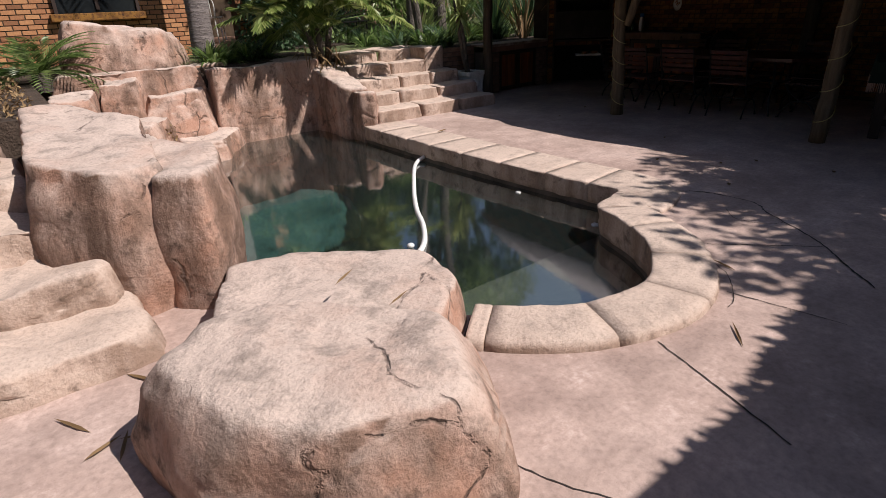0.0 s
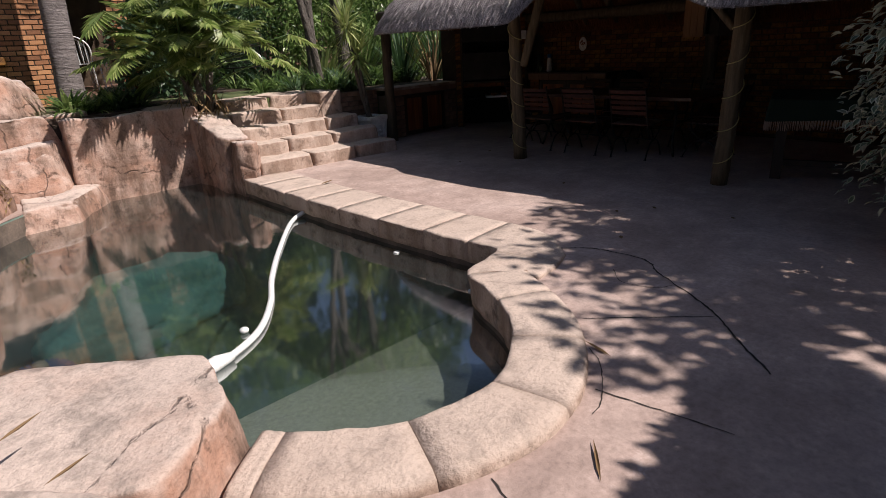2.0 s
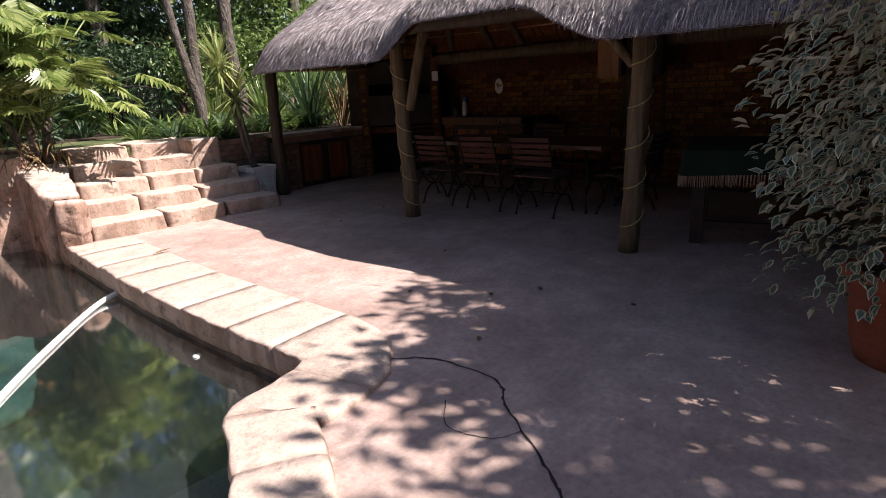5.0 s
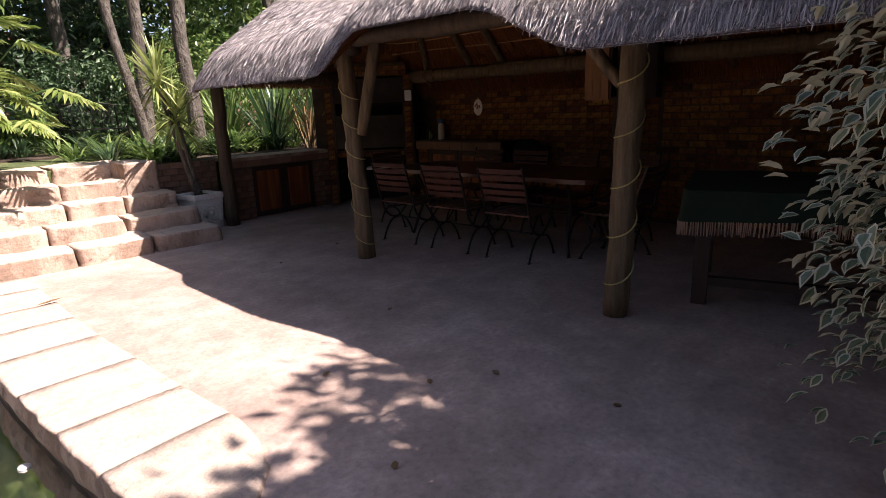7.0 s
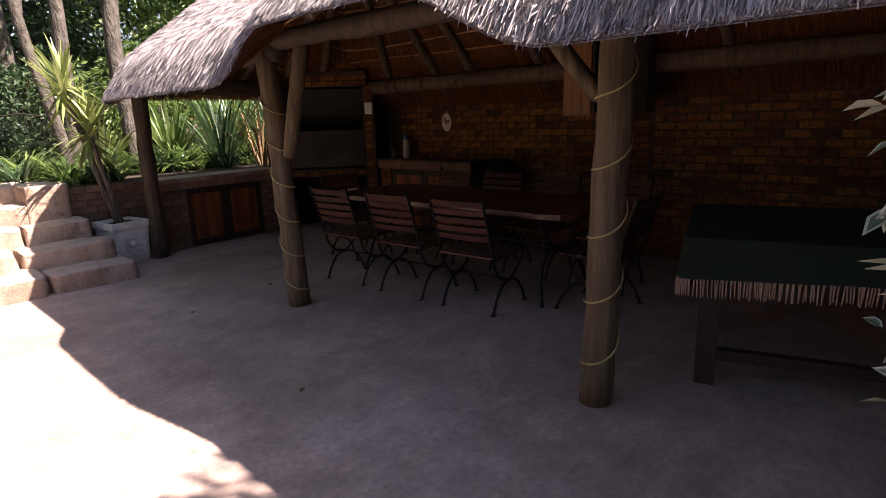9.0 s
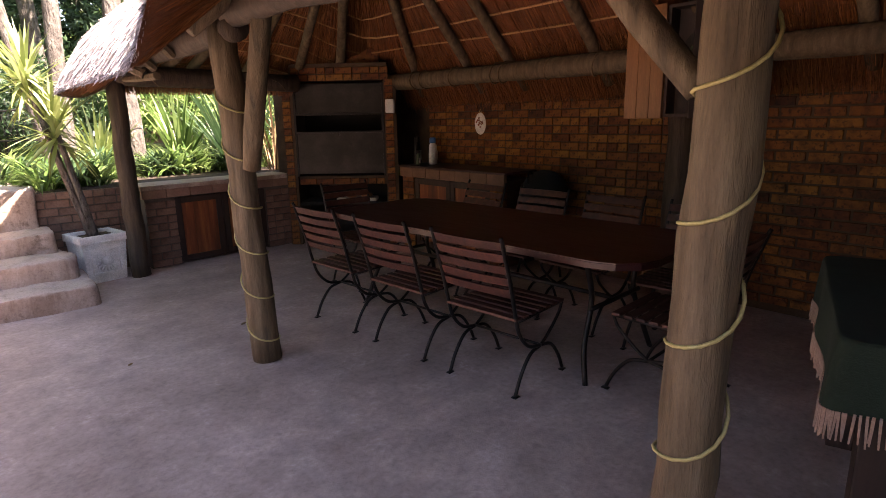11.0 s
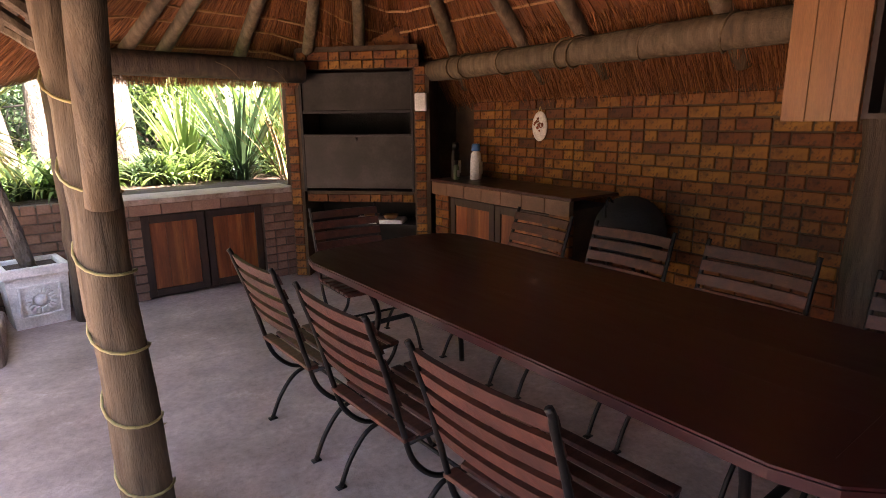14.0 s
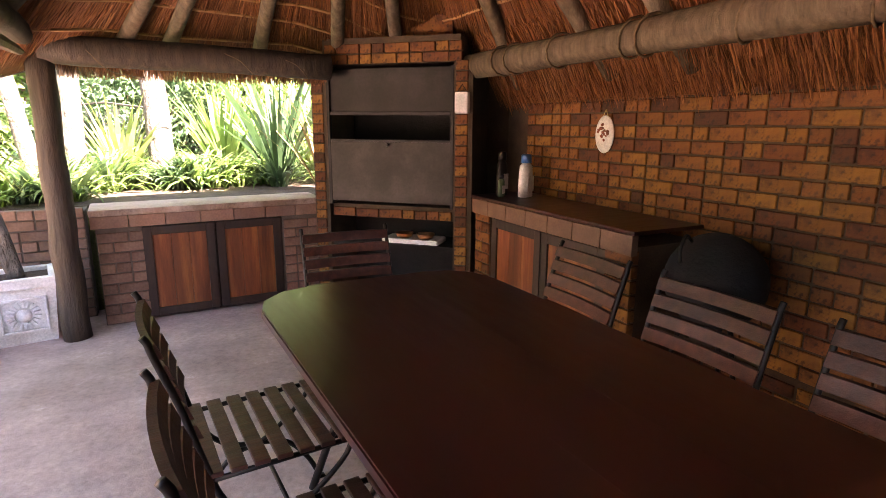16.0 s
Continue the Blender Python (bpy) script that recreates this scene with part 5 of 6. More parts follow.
for k in range(36):
    a = 2 * math.pi * k / 36
    box(bm, (0.225, -0.012, -0.008), (0.265, 0.012, 0.006), pose(0, 0, 0, 8, 0, 0) @ pose(0, 0, 0, 0, 0, math.degrees(a)))
BRIGHT_BLUE = surf("bright blue rubber", (0.02, 0.22, 0.55), (0.03, 0.28, 0.66), (0.05, 0.34, 0.75), 10, 60, 0.5)
part("skirt", bm, BRIGHT_BLUE, cleaner)
bm = bmesh.new()
tube(bm, [(0, 0, 0), (0.02, -0.05, 0.12), (0.0, -0.15, 0.16)], [0.07, 0.06, 0.03], 14)
part("head", bm, PLASTIC_WHITE, cleaner, smooth=True)
for i, (x, y, z) in enumerate(((4.02, 3.30, -0.216), (3.86, 2.22, -0.216))):
    bm = bmesh.new()
    bmesh.ops.create_cone(bm, cap_ends=True, segments=16, radius1=0.03, radius2=0.026, depth=0.014, matrix=pose(x, y, z))
    single("pool_inlet_cover", bm, PLASTIC_WHITE, "small white plastic disc floating by the pool wall", "disc", True)

# ---- dry leaves and twigs on the deck ----
rr = random.Random(12)


def dry_leaf(x, y, z, l, w, rz, label):
    bm = bmesh.new()
    pts = [(-0.5, 0.0), (-0.2, 0.5), (0.15, 0.45), (0.5, 0.0), (0.15, -0.45), (-0.2, -0.5)]
    vs = [bm.verts.new((a * l, b * w, 0.004 + 0.3 * w * abs(b) + 0.01 * (a + 0.5))) for a, b in pts]
    c = bm.verts.new((0, 0, 0.003))
    for i in range(6):
        bm.faces.new((c, vs[i], vs[(i + 1) % 6]))
    ob = single("fallen_leaf", bm, LEAF_DRY, label, "leaf", False, "dry leaves on the deck")
    ob.matrix_basis = pose(x, y, z, 0, 0, rz)


for x, y, z, l, w, rz in ((0.33, 2.02, 0.0, 0.24, 0.02, -60), (0.02, 1.86, 0.0, 0.22, 0.018, 120), (0.10, 1.62, 0.004, 0.16, 0.02, 20), (0.17, 1.58, 0.006, 0.18, 0.016, 70), (0.22, 1.6, 0.008, 0.14, 0.014, -30), (1.18, 1.55, 0.42, 0.16, 0.014, 30), (1.25, 1.2, 0.43, 0.14, 0.01, 20),
                          (2.72, 0.45, 0.0, 0.22, 0.014, 40), (3.42, 0.9, 0.0, 0.18, 0.02, 80), (4.6, 5.3, 0.02, 0.2, 0.03, 10), (5.3, 2.6, 0.0, 0.05, 0.03, 0), (5.0, 1.7, 0.0, 0.05, 0.03, 40), (5.9, 1.9, 0.0, 0.05, 0.03, 90), (6.2, 3.1, 0.0, 0.04, 0.03, 20), (5.6, 2.1, 0.0, 0.04, 0.03, 60), (7.2, 5.1, 0.0, 0.06, 0.03, 10), (6.4, 4.9, 0.0, 0.04, 0.02, 10), (6.0, 1.25, 0.0, 0.05, 0.03, 150)):
    dry_leaf(x, y, z, l, w, rz, "curled dry brown leaf lying on the deck")

# wires hanging from the eave pole
for a, b, c in (((7.3, 7.03, 1.86), (7.42, 7.02, 1.74), (7.62, 7.0, 1.70)), ((8.1, 7.02, 1.88), (8.2, 7.0, 1.83), (8.3, 7.0, 1.72)), ((8.5, 7.02, 1.86), (8.58, 7.0, 1.82), (8.66, 7.0, 1.72))):
    bm = bmesh.new()
    tube(bm, curve_points([a, b, c], 6), 0.003, 5)
    single("loose_wire", bm, WIRE, "loose end of wire hanging from the pole", "wire", True, "wires on the poles")


# ---- plants ----
class Leaves:
    """Collects leaf blades into one mesh."""

    def __init__(self):
        self.v, self.f = [], []

    def blade(self, base, heading, length, width, up, droop, segs=4, fold=0.25, tip=0.0):
        """A strap that leaves base at the angle up (degrees) and bends over by droop."""
        d = Vector((math.cos(heading), math.sin(heading), 0))
        s = Vector((-d.y, d.x, 0))
        p, a = Vector(base), radians(up)
        i0 = len(self.v)
        for k in range(segs + 1):
            t = k / segs
            w = width * (0.55 + 0.9 * t if t < 0.5 else 2 * (1 - t) * 1.0) * 0.5
            w = max(w, tip)
            n = Vector((0, 0, 1)) * math.cos(a) - d * math.sin(a)
            self.v += [p - s * w + n * w * fold, p + s * w + n * w * fold]
            p = p + (d * math.cos(a) + Vector((0, 0, 1)) * math.sin(a)) * (length / segs)
            a -= radians(droop) / segs
        for k in range(segs):
            i = i0 + 2 * k
            self.f.append((i, i + 1, i + 3, i + 2))

    def leaf(self, p, d, n, length, width):
        """A pointed leaf with a fold along its rib."""
        s = d.cross(n).normalized() * width * 0.5
        i = len(self.v)
        self.v += [p, p + d * length * 0.45 + s + n * width * 0.12, p + d * length - n * length * 0.12, p + d * length * 0.45 - s + n * width * 0.12]
        self.f += [(i, i + 1, i + 2), (i, i + 2, i + 3)]

    def oval(self, p, d, n, length, width):
        """A broad leaf with a rounded outline and drooping tip."""
        s = d.cross(n).normalized() * width * 0.5
        i = len(self.v)
        up = n * width * 0.14
        self.v += [p, p + d * length * 0.25 + s * 0.8 + up, p + d * length * 0.6 + s * 0.85 + up, p + d * length - n * length * 0.15, p + d * length * 0.6 - s * 0.85 + up, p + d * length * 0.25 - s * 0.8 + up, p + d * length * 0.45]
        self.f += [(i, i + 1, i + 6), (i + 1, i + 2, i + 6), (i + 2, i + 3, i + 6), (i + 3, i + 4, i + 6), (i + 4, i + 5, i + 6), (i + 5, i, i + 6)]

    def inset_oval(self, p, d, n, length, width):
        """The green middle of a broad leaf, laid just above its margin."""
        self.oval(p + d * length * 0.1 + n * 0.0015, d, n, length * 0.78, width * 0.66)

    def mesh(self, name, material):
        me = bpy.data.meshes.new(name)
        me.from_pydata(self.v, [], self.f)
        me.materials.append(material)
        return me


def leaf_part(name, leaves, material, parent, label=""):
    ob = new(name, leaves.mesh(name, material))
    ob.parent = parent
    return tagged(ob, label)


def rand_dir(rr):
    z, a = rr.uniform(-1, 1), rr.uniform(0, 2 * math.pi)
    r = math.sqrt(1 - z * z)
    return Vector((r * math.cos(a), r * math.sin(a), z))


def clump_crown(leaves, rr, centre, radii, clumps, per, size, clump_r=0.25):
    """Leaves gathered in clumps over an uneven crown, with gaps between them."""
    for _ in range(clumps):
        d = rand_dir(rr)
        q = Vector(centre) + Vector((d.x * radii[0], d.y * radii[1], d.z * radii[2])) * rr.uniform(0.45, 1.05)
        cr = clump_r * rr.uniform(0.6, 1.2)
        for _ in range(per):
            o = rand_dir(rr) * cr * rr.random() ** 0.5
            ld = (o.normalized() + rand_dir(rr) * 0.6 + Vector((0, 0, -0.3))).normalized()
            n = ld.cross(rand_dir(rr)).normalized()
            if n.z < 0:
                n = -n
            l = size * rr.uniform(0.7, 1.25)
            leaves.leaf(q + o, ld, n, l, l * rr.uniform(0.42, 0.6))


def tree(name, at, trunk, r0, r1, crown_at, radii, clumps, per, size, mat, bark, label, seed, clump_r=0.3, limbs=5, group=""):
    rr = random.Random(seed)
    t = thing(name, label, "tree", (0, 0, 0), group=group)
    bm = bmesh.new()
    line = curve_points([at] + trunk, 5)
    tube(bm, line, [r0 + (r1 - r0) * i / (len(line) - 1) for i in range(len(line))], 12, True, 0.06, rr)
    part("trunk", bm, bark, t, smooth=True)
    for k in range(limbs):
        d = rand_dir(rr)
        end = Vector(crown_at) + Vector((d.x * radii[0], d.y * radii[1], abs(d.z) * radii[2])) * 0.7
        st = Vector(line[int(len(line) * rr.uniform(0.6, 0.95))])
        bm = bmesh.new()
        tube(bm, curve_points([st, st.lerp(end, 0.5) + Vector((0, 0, 0.15)), end], 5), [r1 * (0.75 - 0.06 * i) for i in range(11)], 7)
        part("limb", bm, bark, t, smooth=True)
    lv = Leaves()
    clump_crown(lv, rr, crown_at, radii, clumps, per, size, clump_r)
    leaf_part("crown", lv, mat, t)
    return t


# variegated fig in a terracotta pot
fig = thing("potted_fig", "variegated weeping fig in a terracotta pot", "potted plant", (6.10, -0.10, 0))
bm = bmesh.new()
prof = [(0.0, 0.0), (0.20, 0.0), (0.23, 0.1), (0.27, 0.38), (0.305, 0.40), (0.305, 0.48), (0.27, 0.48), (0.26, 0.42), (0.0, 0.42)]
rings = [[bm.verts.new((r * math.cos(k * math.pi / 16), r * math.sin(k * math.pi / 16), z)) for k in range(32)] for r, z in prof[1:-1]]
for a, b in zip(rings, rings[1:]):
    for k in range(32):
        bm.faces.new((a[k], a[(k + 1) % 32], b[(k + 1) % 32], b[k]))
bm.faces.new(rings[0][::-1])
part("pot", bm, TERRACOTTA, fig, "red terracotta pot", True)
bm = bmesh.new()
bmesh.ops.create_circle(bm, cap_ends=True, segments=24, radius=0.265, matrix=pose(0, 0, 0.43))
part("soil", bm, SOIL, fig)
rr = random.Random(17)
bm = bmesh.new()
tube(bm, curve_points([(0, 0, 0.4), (0.03, 0.02, 0.8), (-0.02, 0.0, 1.3), (0.02, 0.02, 1.9)], 5), [0.03] * 4 + [0.025] * 12, 8)
part("trunk", bm, BARK, fig, smooth=True)
lv, margin = Leaves(), Leaves()
for k in range(330):
    z = rr.uniform(0.38, 2.6)
    a = rr.uniform(0, 2 * math.pi)
    R = 0.76 * math.sin(math.pi * min(0.95, max(0.22, (z - 0.2) / 2.5))) ** 0.5 * rr.uniform(0.75, 1.1)
    tip_ = Vector((R * math.cos(a), R * math.sin(a), z))
    st = Vector((0, 0, min(1.9, z + 0.25)))
    bm = bmesh.new()
    mid_ = st.lerp(tip_, 0.55) + Vector((0, 0, 0.12))
    path = curve_points([st, mid_, tip_], 5)
    for i in range(18):
        q = path[min(10, 3 + i // 2)] + rand_dir(rr) * 0.06
        ld = (Vector((math.cos(a), math.sin(a), -0.5)) + rand_dir(rr) * 0.8).normalized()
        n = (Vector((0, 0, 1)) + rand_dir(rr) * 0.5)
        n = (n - ld * n.dot(ld)).normalized()
        l = rr.uniform(0.05, 0.085)
        margin.oval(q, ld, n, l, l * 0.52)
        lv.inset_oval(q, ld, n, l, l * 0.52)
    bm.free()
leaf_part("foliage", lv, LEAF_PALE, fig, "grey-green leaf blades")
leaf_part("leaf_margin", margin, LEAF_MARGIN, fig, "cream leaf margins")

# yucca in the sun pot
yucca = thing("yucca_plant", "yellow-green yucca with two heads growing in the white pot", "plant", (6.71, 7.315, 0.41))
rr = random.Random(23)
for pts in ([(0, 0, 0), (-0.07, 0.02, 0.3), (-0.19, 0.0, 0.85), (-0.30, -0.02, 1.42)], [(0.03, 0, 0), (-0.04, 0.0, 0.4), (-0.16, -0.04, 1.02)]):
    bm = bmesh.new()
    line = curve_points(pts, 6)
    tube(bm, line, [0.034 - 0.010 * i / len(line) for i in range(len(line))], 10, True, 0.08, rr)
    part("stem", bm, BARK, yucca, smooth=True)
    lv = Leaves()
    for k in range(110):
        lv.blade(Vector(pts[-1]) + Vector((0, 0, rr.uniform(-0.16, 0.05))), rr.uniform(0, 6.283), rr.uniform(0.36, 0.56), 0.038, rr.uniform(-45, 85), rr.uniform(2, 28), 3)
    leaf_part("head", lv, LEAF_LIME, yucca, "spiky rosette of yellow-green blades")

# cut-leaf philodendron on the wall
phil = thing("philodendron_plant", "large cut-leaf philodendron on the retaining wall", "plant", (4.3, 8.0, 0.72))
rr = random.Random(31)
for k in range(3):
    bm = bmesh.new()
    tube(bm, curve_points([(0.1 * k - 0.1, 0, -0.2), (0.12 * k - 0.12, -0.05, 0.2), (0.2 * k - 0.2, -0.02, 0.55)], 5), 0.05, 8, True, 0.1, rr)
    part("stem", bm, BARK, phil, smooth=True)
lv, stalks = Leaves(), bmesh.new()
for k in range(125):
    a, el = rr.uniform(0, 6.283), radians(rr.uniform(8, 88))
    L = rr.uniform(0.5, 1.35)
    root = Vector((rr.uniform(-0.25, 0.25), rr.uniform(-0.1, 0.1), rr.uniform(0.3, 0.75)))
    d = Vector((math.cos(a) * math.cos(el), math.sin(a) * math.cos(el) * 0.9 - 0.12, math.sin(el) * 1.05))
    tip_ = root + d * L
    tube(stalks, [root, root.lerp(tip_, 0.5) + Vector((0, 0, 0.05)), tip_], 0.009, 5)
    ax = (Vector((d.x, d.y, 0)).normalized() + Vector((0, 0, rr.uniform(-0.75, 0.35)))).normalized()
    side = ax.cross(Vector((0, 0, 1))).normalized()
    n = side.cross(ax).normalized()
    ll = rr.uniform(0.32, 0.52)
    for j in range(11):
        t = j / 10
        for sg in (-1, 1):
            fd = (side * sg * math.cos(t * 1.2) + ax * (0.35 + 0.9 * t)).normalized()
            lv.leaf(tip_ + ax * ll * t * 0.8, (fd - n * 0.15).normalized(), n, ll * (0.62 - 0.3 * t) * rr.uniform(0.8, 1.15), 0.046)
    lv.leaf(tip_, ax, n, ll, 0.11)
part("stalk", stalks, LEAF, phil, smooth=True)
leaf_part("foliage", lv, LEAF_CUT, phil, "deeply cut glossy green leaves")
lv = Leaves()
for k in range(60):
    lv.blade((rr.uniform(-0.35, 0.3), rr.uniform(-0.25, -0.05), rr.uniform(0.05, 0.35)), rr.uniform(-3.1, 0), rr.uniform(0.3, 0.55), 0.02, rr.uniform(-60, 0), 40, 3)
leaf_part("dead_leaves", lv, LEAF_DRY, phil, "hanging brown dead stalks")

# cycad in the rock bed
cyc = thing("cycad_plant", "green cycad with feathery fronds in the rock bed", "plant", (0.62, 8.05, 0.84))
rr = random.Random(37)
bm = bmesh.new()
tube(bm, [(0, 0, -0.1), (0, 0, 0.12)], [0.12, 0.09], 10, True, 0.1, rr)
part("stem", bm, BARK, cyc)
lv = Leaves()
for k in range(44):
    a, up = rr.uniform(0, 6.283), rr.uniform(8, 70)
    L = rr.uniform(0.6, 0.95)
    p, ang = Vector((0, 0, 0.1)), radians(up)
    d = Vector((math.cos(a), math.sin(a), 0))
    s = Vector((-d.y, d.x, 0))
    for j in range(16):
        st = d * math.cos(ang) + Vector((0, 0, 1)) * math.sin(ang)
        n = Vector((0, 0, 1)) * math.cos(ang) - d * math.sin(ang)
        for sg in (-1, 1):
            lv.leaf(p, (s * sg + st * 0.9 + n * 0.25).normalized(), n, 0.17 * math.sin(math.pi * (0.15 + 0.8 * j / 16)) + 0.03, 0.016)
        p = p + st * L / 16
        ang -= radians(4)
leaf_part("fronds", lv, LEAF, cyc)


# strap-leaf clumps
def strap_clump(at, n, L, w, seed, mat, label, up=(35, 85), droop=(50, 110), name="strap_leaf_plant", group="strap-leaf plants of the bed"):
    rr = random.Random(seed)
    lv = Leaves()
    for _ in range(n):
        r, a = rr.uniform(0, 0.1), rr.uniform(0, 6.283)
        lv.blade((r * math.cos(a), r * math.sin(a), -0.02), a + rr.uniform(-0.5, 0.5), L * rr.uniform(0.6, 1.1), w, rr.uniform(*up), rr.uniform(*droop), 5)
    ob = tagged(new(name, lv.mesh(name, mat)), label, "plant", group)
    ob.location = at
    return ob


first = [strap_clump((0, 0, -50), 44, 0.55, 0.035, 50 + k, m, lb) for k, (m, lb) in enumerate(((LEAF, "arching green strap-leaf lily clump"), (LEAF_DARK, "dark green strap-leaf lily clump"), (LEAF, "thick green strap-leaf lily clump")))]
rr = random.Random(61)
spots = []
for k in range(46):
    x = rr.uniform(4.95, 9.6)
    spots.append((x, rr.uniform(8.25 if x < 6.7 else 8.7, 10.2)))
for k in range(16):
    spots.append((rr.uniform(2.7, 4.0), rr.uniform(8.35, 8.9)))
for k in range(12):
    spots.append((rr.uniform(5.2, 6.6), rr.uniform(8.0, 8.3) if k % 2 else rr.uniform(10, 11.5)))
for k in range(12):
    spots.append((rr.uniform(7.0, 9.2), rr.uniform(8.7, 9.2)))
for k, (x, y) in enumerate(spots):
    if 4.75 < x < 5.95 and y < 10.6:
        x += 1.3
    src = first[k % 3]
    copy_thing(src, pose(x, y, GARDEN_Z - 0.03, 0, 0, rr.uniform(0, 360)) @ Matrix.Diagonal((*([rr.uniform(0.8, 1.15)] * 3), 1)))
for k, src in enumerate(first):
    src.matrix_basis = pose(7.2 + 0.7 * k, 8.8 + 0.1 * k, GARDEN_Z - 0.06)

# flax with long upright blades
for k, (x, y, L, m) in enumerate(((8.75, 8.9, 1.5, LEAF_DARK), (9.25, 9.4, 1.6, LEAF), (8.3, 9.6, 1.3, LEAF), (9.6, 8.7, 1.4, LEAF_DARK), (7.3, 9.5, 1.0, LEAF_LIME))):
    strap_clump((x, y, GARDEN_Z - 0.06), 60, L, 0.05, 80 + k, m, "tall upright flax clump with long blades", (55, 88), (10, 45), "flax_plant", "flax plants of the bed")
for k, (x, y) in enumerate(((9.1, 8.35), (9.5, 8.9))):
    strap_clump((x, y, GARDEN_Z - 0.06), 30, 1.2, 0.03, 90 + k, LEAF_DRY, "dry pale cane clump by the barbecue", (50, 88), (5, 50), "cane_plant", "dry canes")

# palm and garden trees
palm = thing("palm_tree", "tall ringed grey palm trunk", "tree", (0, 0, 0))
bm = bmesh.new()
line = [(3.12 + 0.012 * i, 10.0, 0.8 + 0.3 * i) for i in range(17)]
tube(bm, line, [0.19 - 0.02 * min(1, i / 5) + 0.006 * (i % 2) for i in range(17)], 16, True, 0.02, random.Random(3))
part("trunk", bm, PALM_BARK, palm, smooth=True)
lv = Leaves()
rr = random.Random(71)
for k in range(26):
    a, up, L = rr.uniform(0, 6.283), rr.uniform(-10, 75), rr.uniform(1.6, 2.3)
    p, ang = Vector(line[-1]), radians(up)
    d = Vector((math.cos(a), math.sin(a), 0))
    s = Vector((-d.y, d.x, 0))
    for j in range(22):
        st = d * math.cos(ang) + Vector((0, 0, 1)) * math.sin(ang)
        n = Vector((0, 0, 1)) * math.cos(ang) - d * math.sin(ang)
        for sg in (-1, 1):
            lv.leaf(p, (s * sg + st * 0.7 - Vector((0, 0, 0.3))).normalized(), n, 0.5, 0.035)
        p = p + st * L / 22
        ang -= radians(5)
leaf_part("fronds", lv, LEAF, palm)

tree("garden_tree", (6.72, 8.65, 0.75), [(6.62, 8.65, 1.5), (6.45, 8.7, 2.6), (6.3, 8.8, 4.2)], 0.075, 0.05, (6.2, 9.0, 5.0), (1.6, 1.5, 1.0), 60, 26, 0.13, LEAF, BARK, "slender leaning garden tree with a grey trunk", 101, 0.35)
tree("garden_tree", (6.92, 9.25, 0.75), [(6.95, 9.25, 1.9), (7.0, 9.3, 3.0), (7.0, 9.4, 4.4)], 0.10, 0.07, (7.0, 9.8, 5.2), (1.6, 1.5, 1.0), 60, 26, 0.13, LEAF, BARK, "pale-barked garden tree in the bed", 102, 0.35)
tree("garden_tree", (7.68, 9.3, 0.75), [(7.66, 9.3, 1.6), (7.62, 9.35, 2.6), (7.8, 9.4, 4.4)], 0.13, 0.09, (8.2, 9.9, 5.4), (1.8, 1.5, 1.0), 60, 26, 0.13, LEAF, BARK, "sturdy grey-barked garden tree in the bed", 103, 0.35)
tree("garden_tree", (5.2, 14.2, 0.8), [(5.3, 14.2, 2.0), (5.2, 14.2, 3.4)], 0.10, 0.07, (5.2, 14.4, 4.6), (2.0, 1.6, 1.5), 80, 26, 0.18, LEAF, BARK, "leafy garden tree behind the lawn", 104, 0.45)

# shade tree behind the deck: only its shadow and mirror image are seen
tree("shade_tree", (7.6, -4.2, 0.0), [(7.5, -4.0, 1.6), (7.3, -3.6, 3.0), (7.2, -3.2, 3.8)], 0.20, 0.14, (8.2, -2.6, 4.6), (2.5, 1.7, 1.1), 280, 44, 0.16, LEAF_DARK, BARK, "dense shade tree leaning over the deck", 105, 0.40, 8)


# shrubs and hedges
def shrub(at, radii, clumps, per, size, mat, seed, label, clump_r=0.28, name="shrub"):
    rr = random.Random(seed)
    s = thing(name, label, "shrub", at, group="shrubs of the garden")
    bm = bmesh.new()
    for k in range(5):
        d = rand_dir(rr)
        tube(bm, [(0.05 * d.x, 0.05 * d.y, -0.05), (d.x * radii[0] * 0.6, d.y * radii[1] * 0.6, radii[2] * rr.uniform(0.8, 1.5))], [0.03, 0.012], 6)
    part("stem", bm, BARK, s)
    lv = Leaves()
    clump_crown(lv, rr, (0, 0, radii[2]), radii, clumps, per, size, clump_r)
    leaf_part("foliage", lv, mat, s)
    return s


G = GARDEN_Z - 0.05
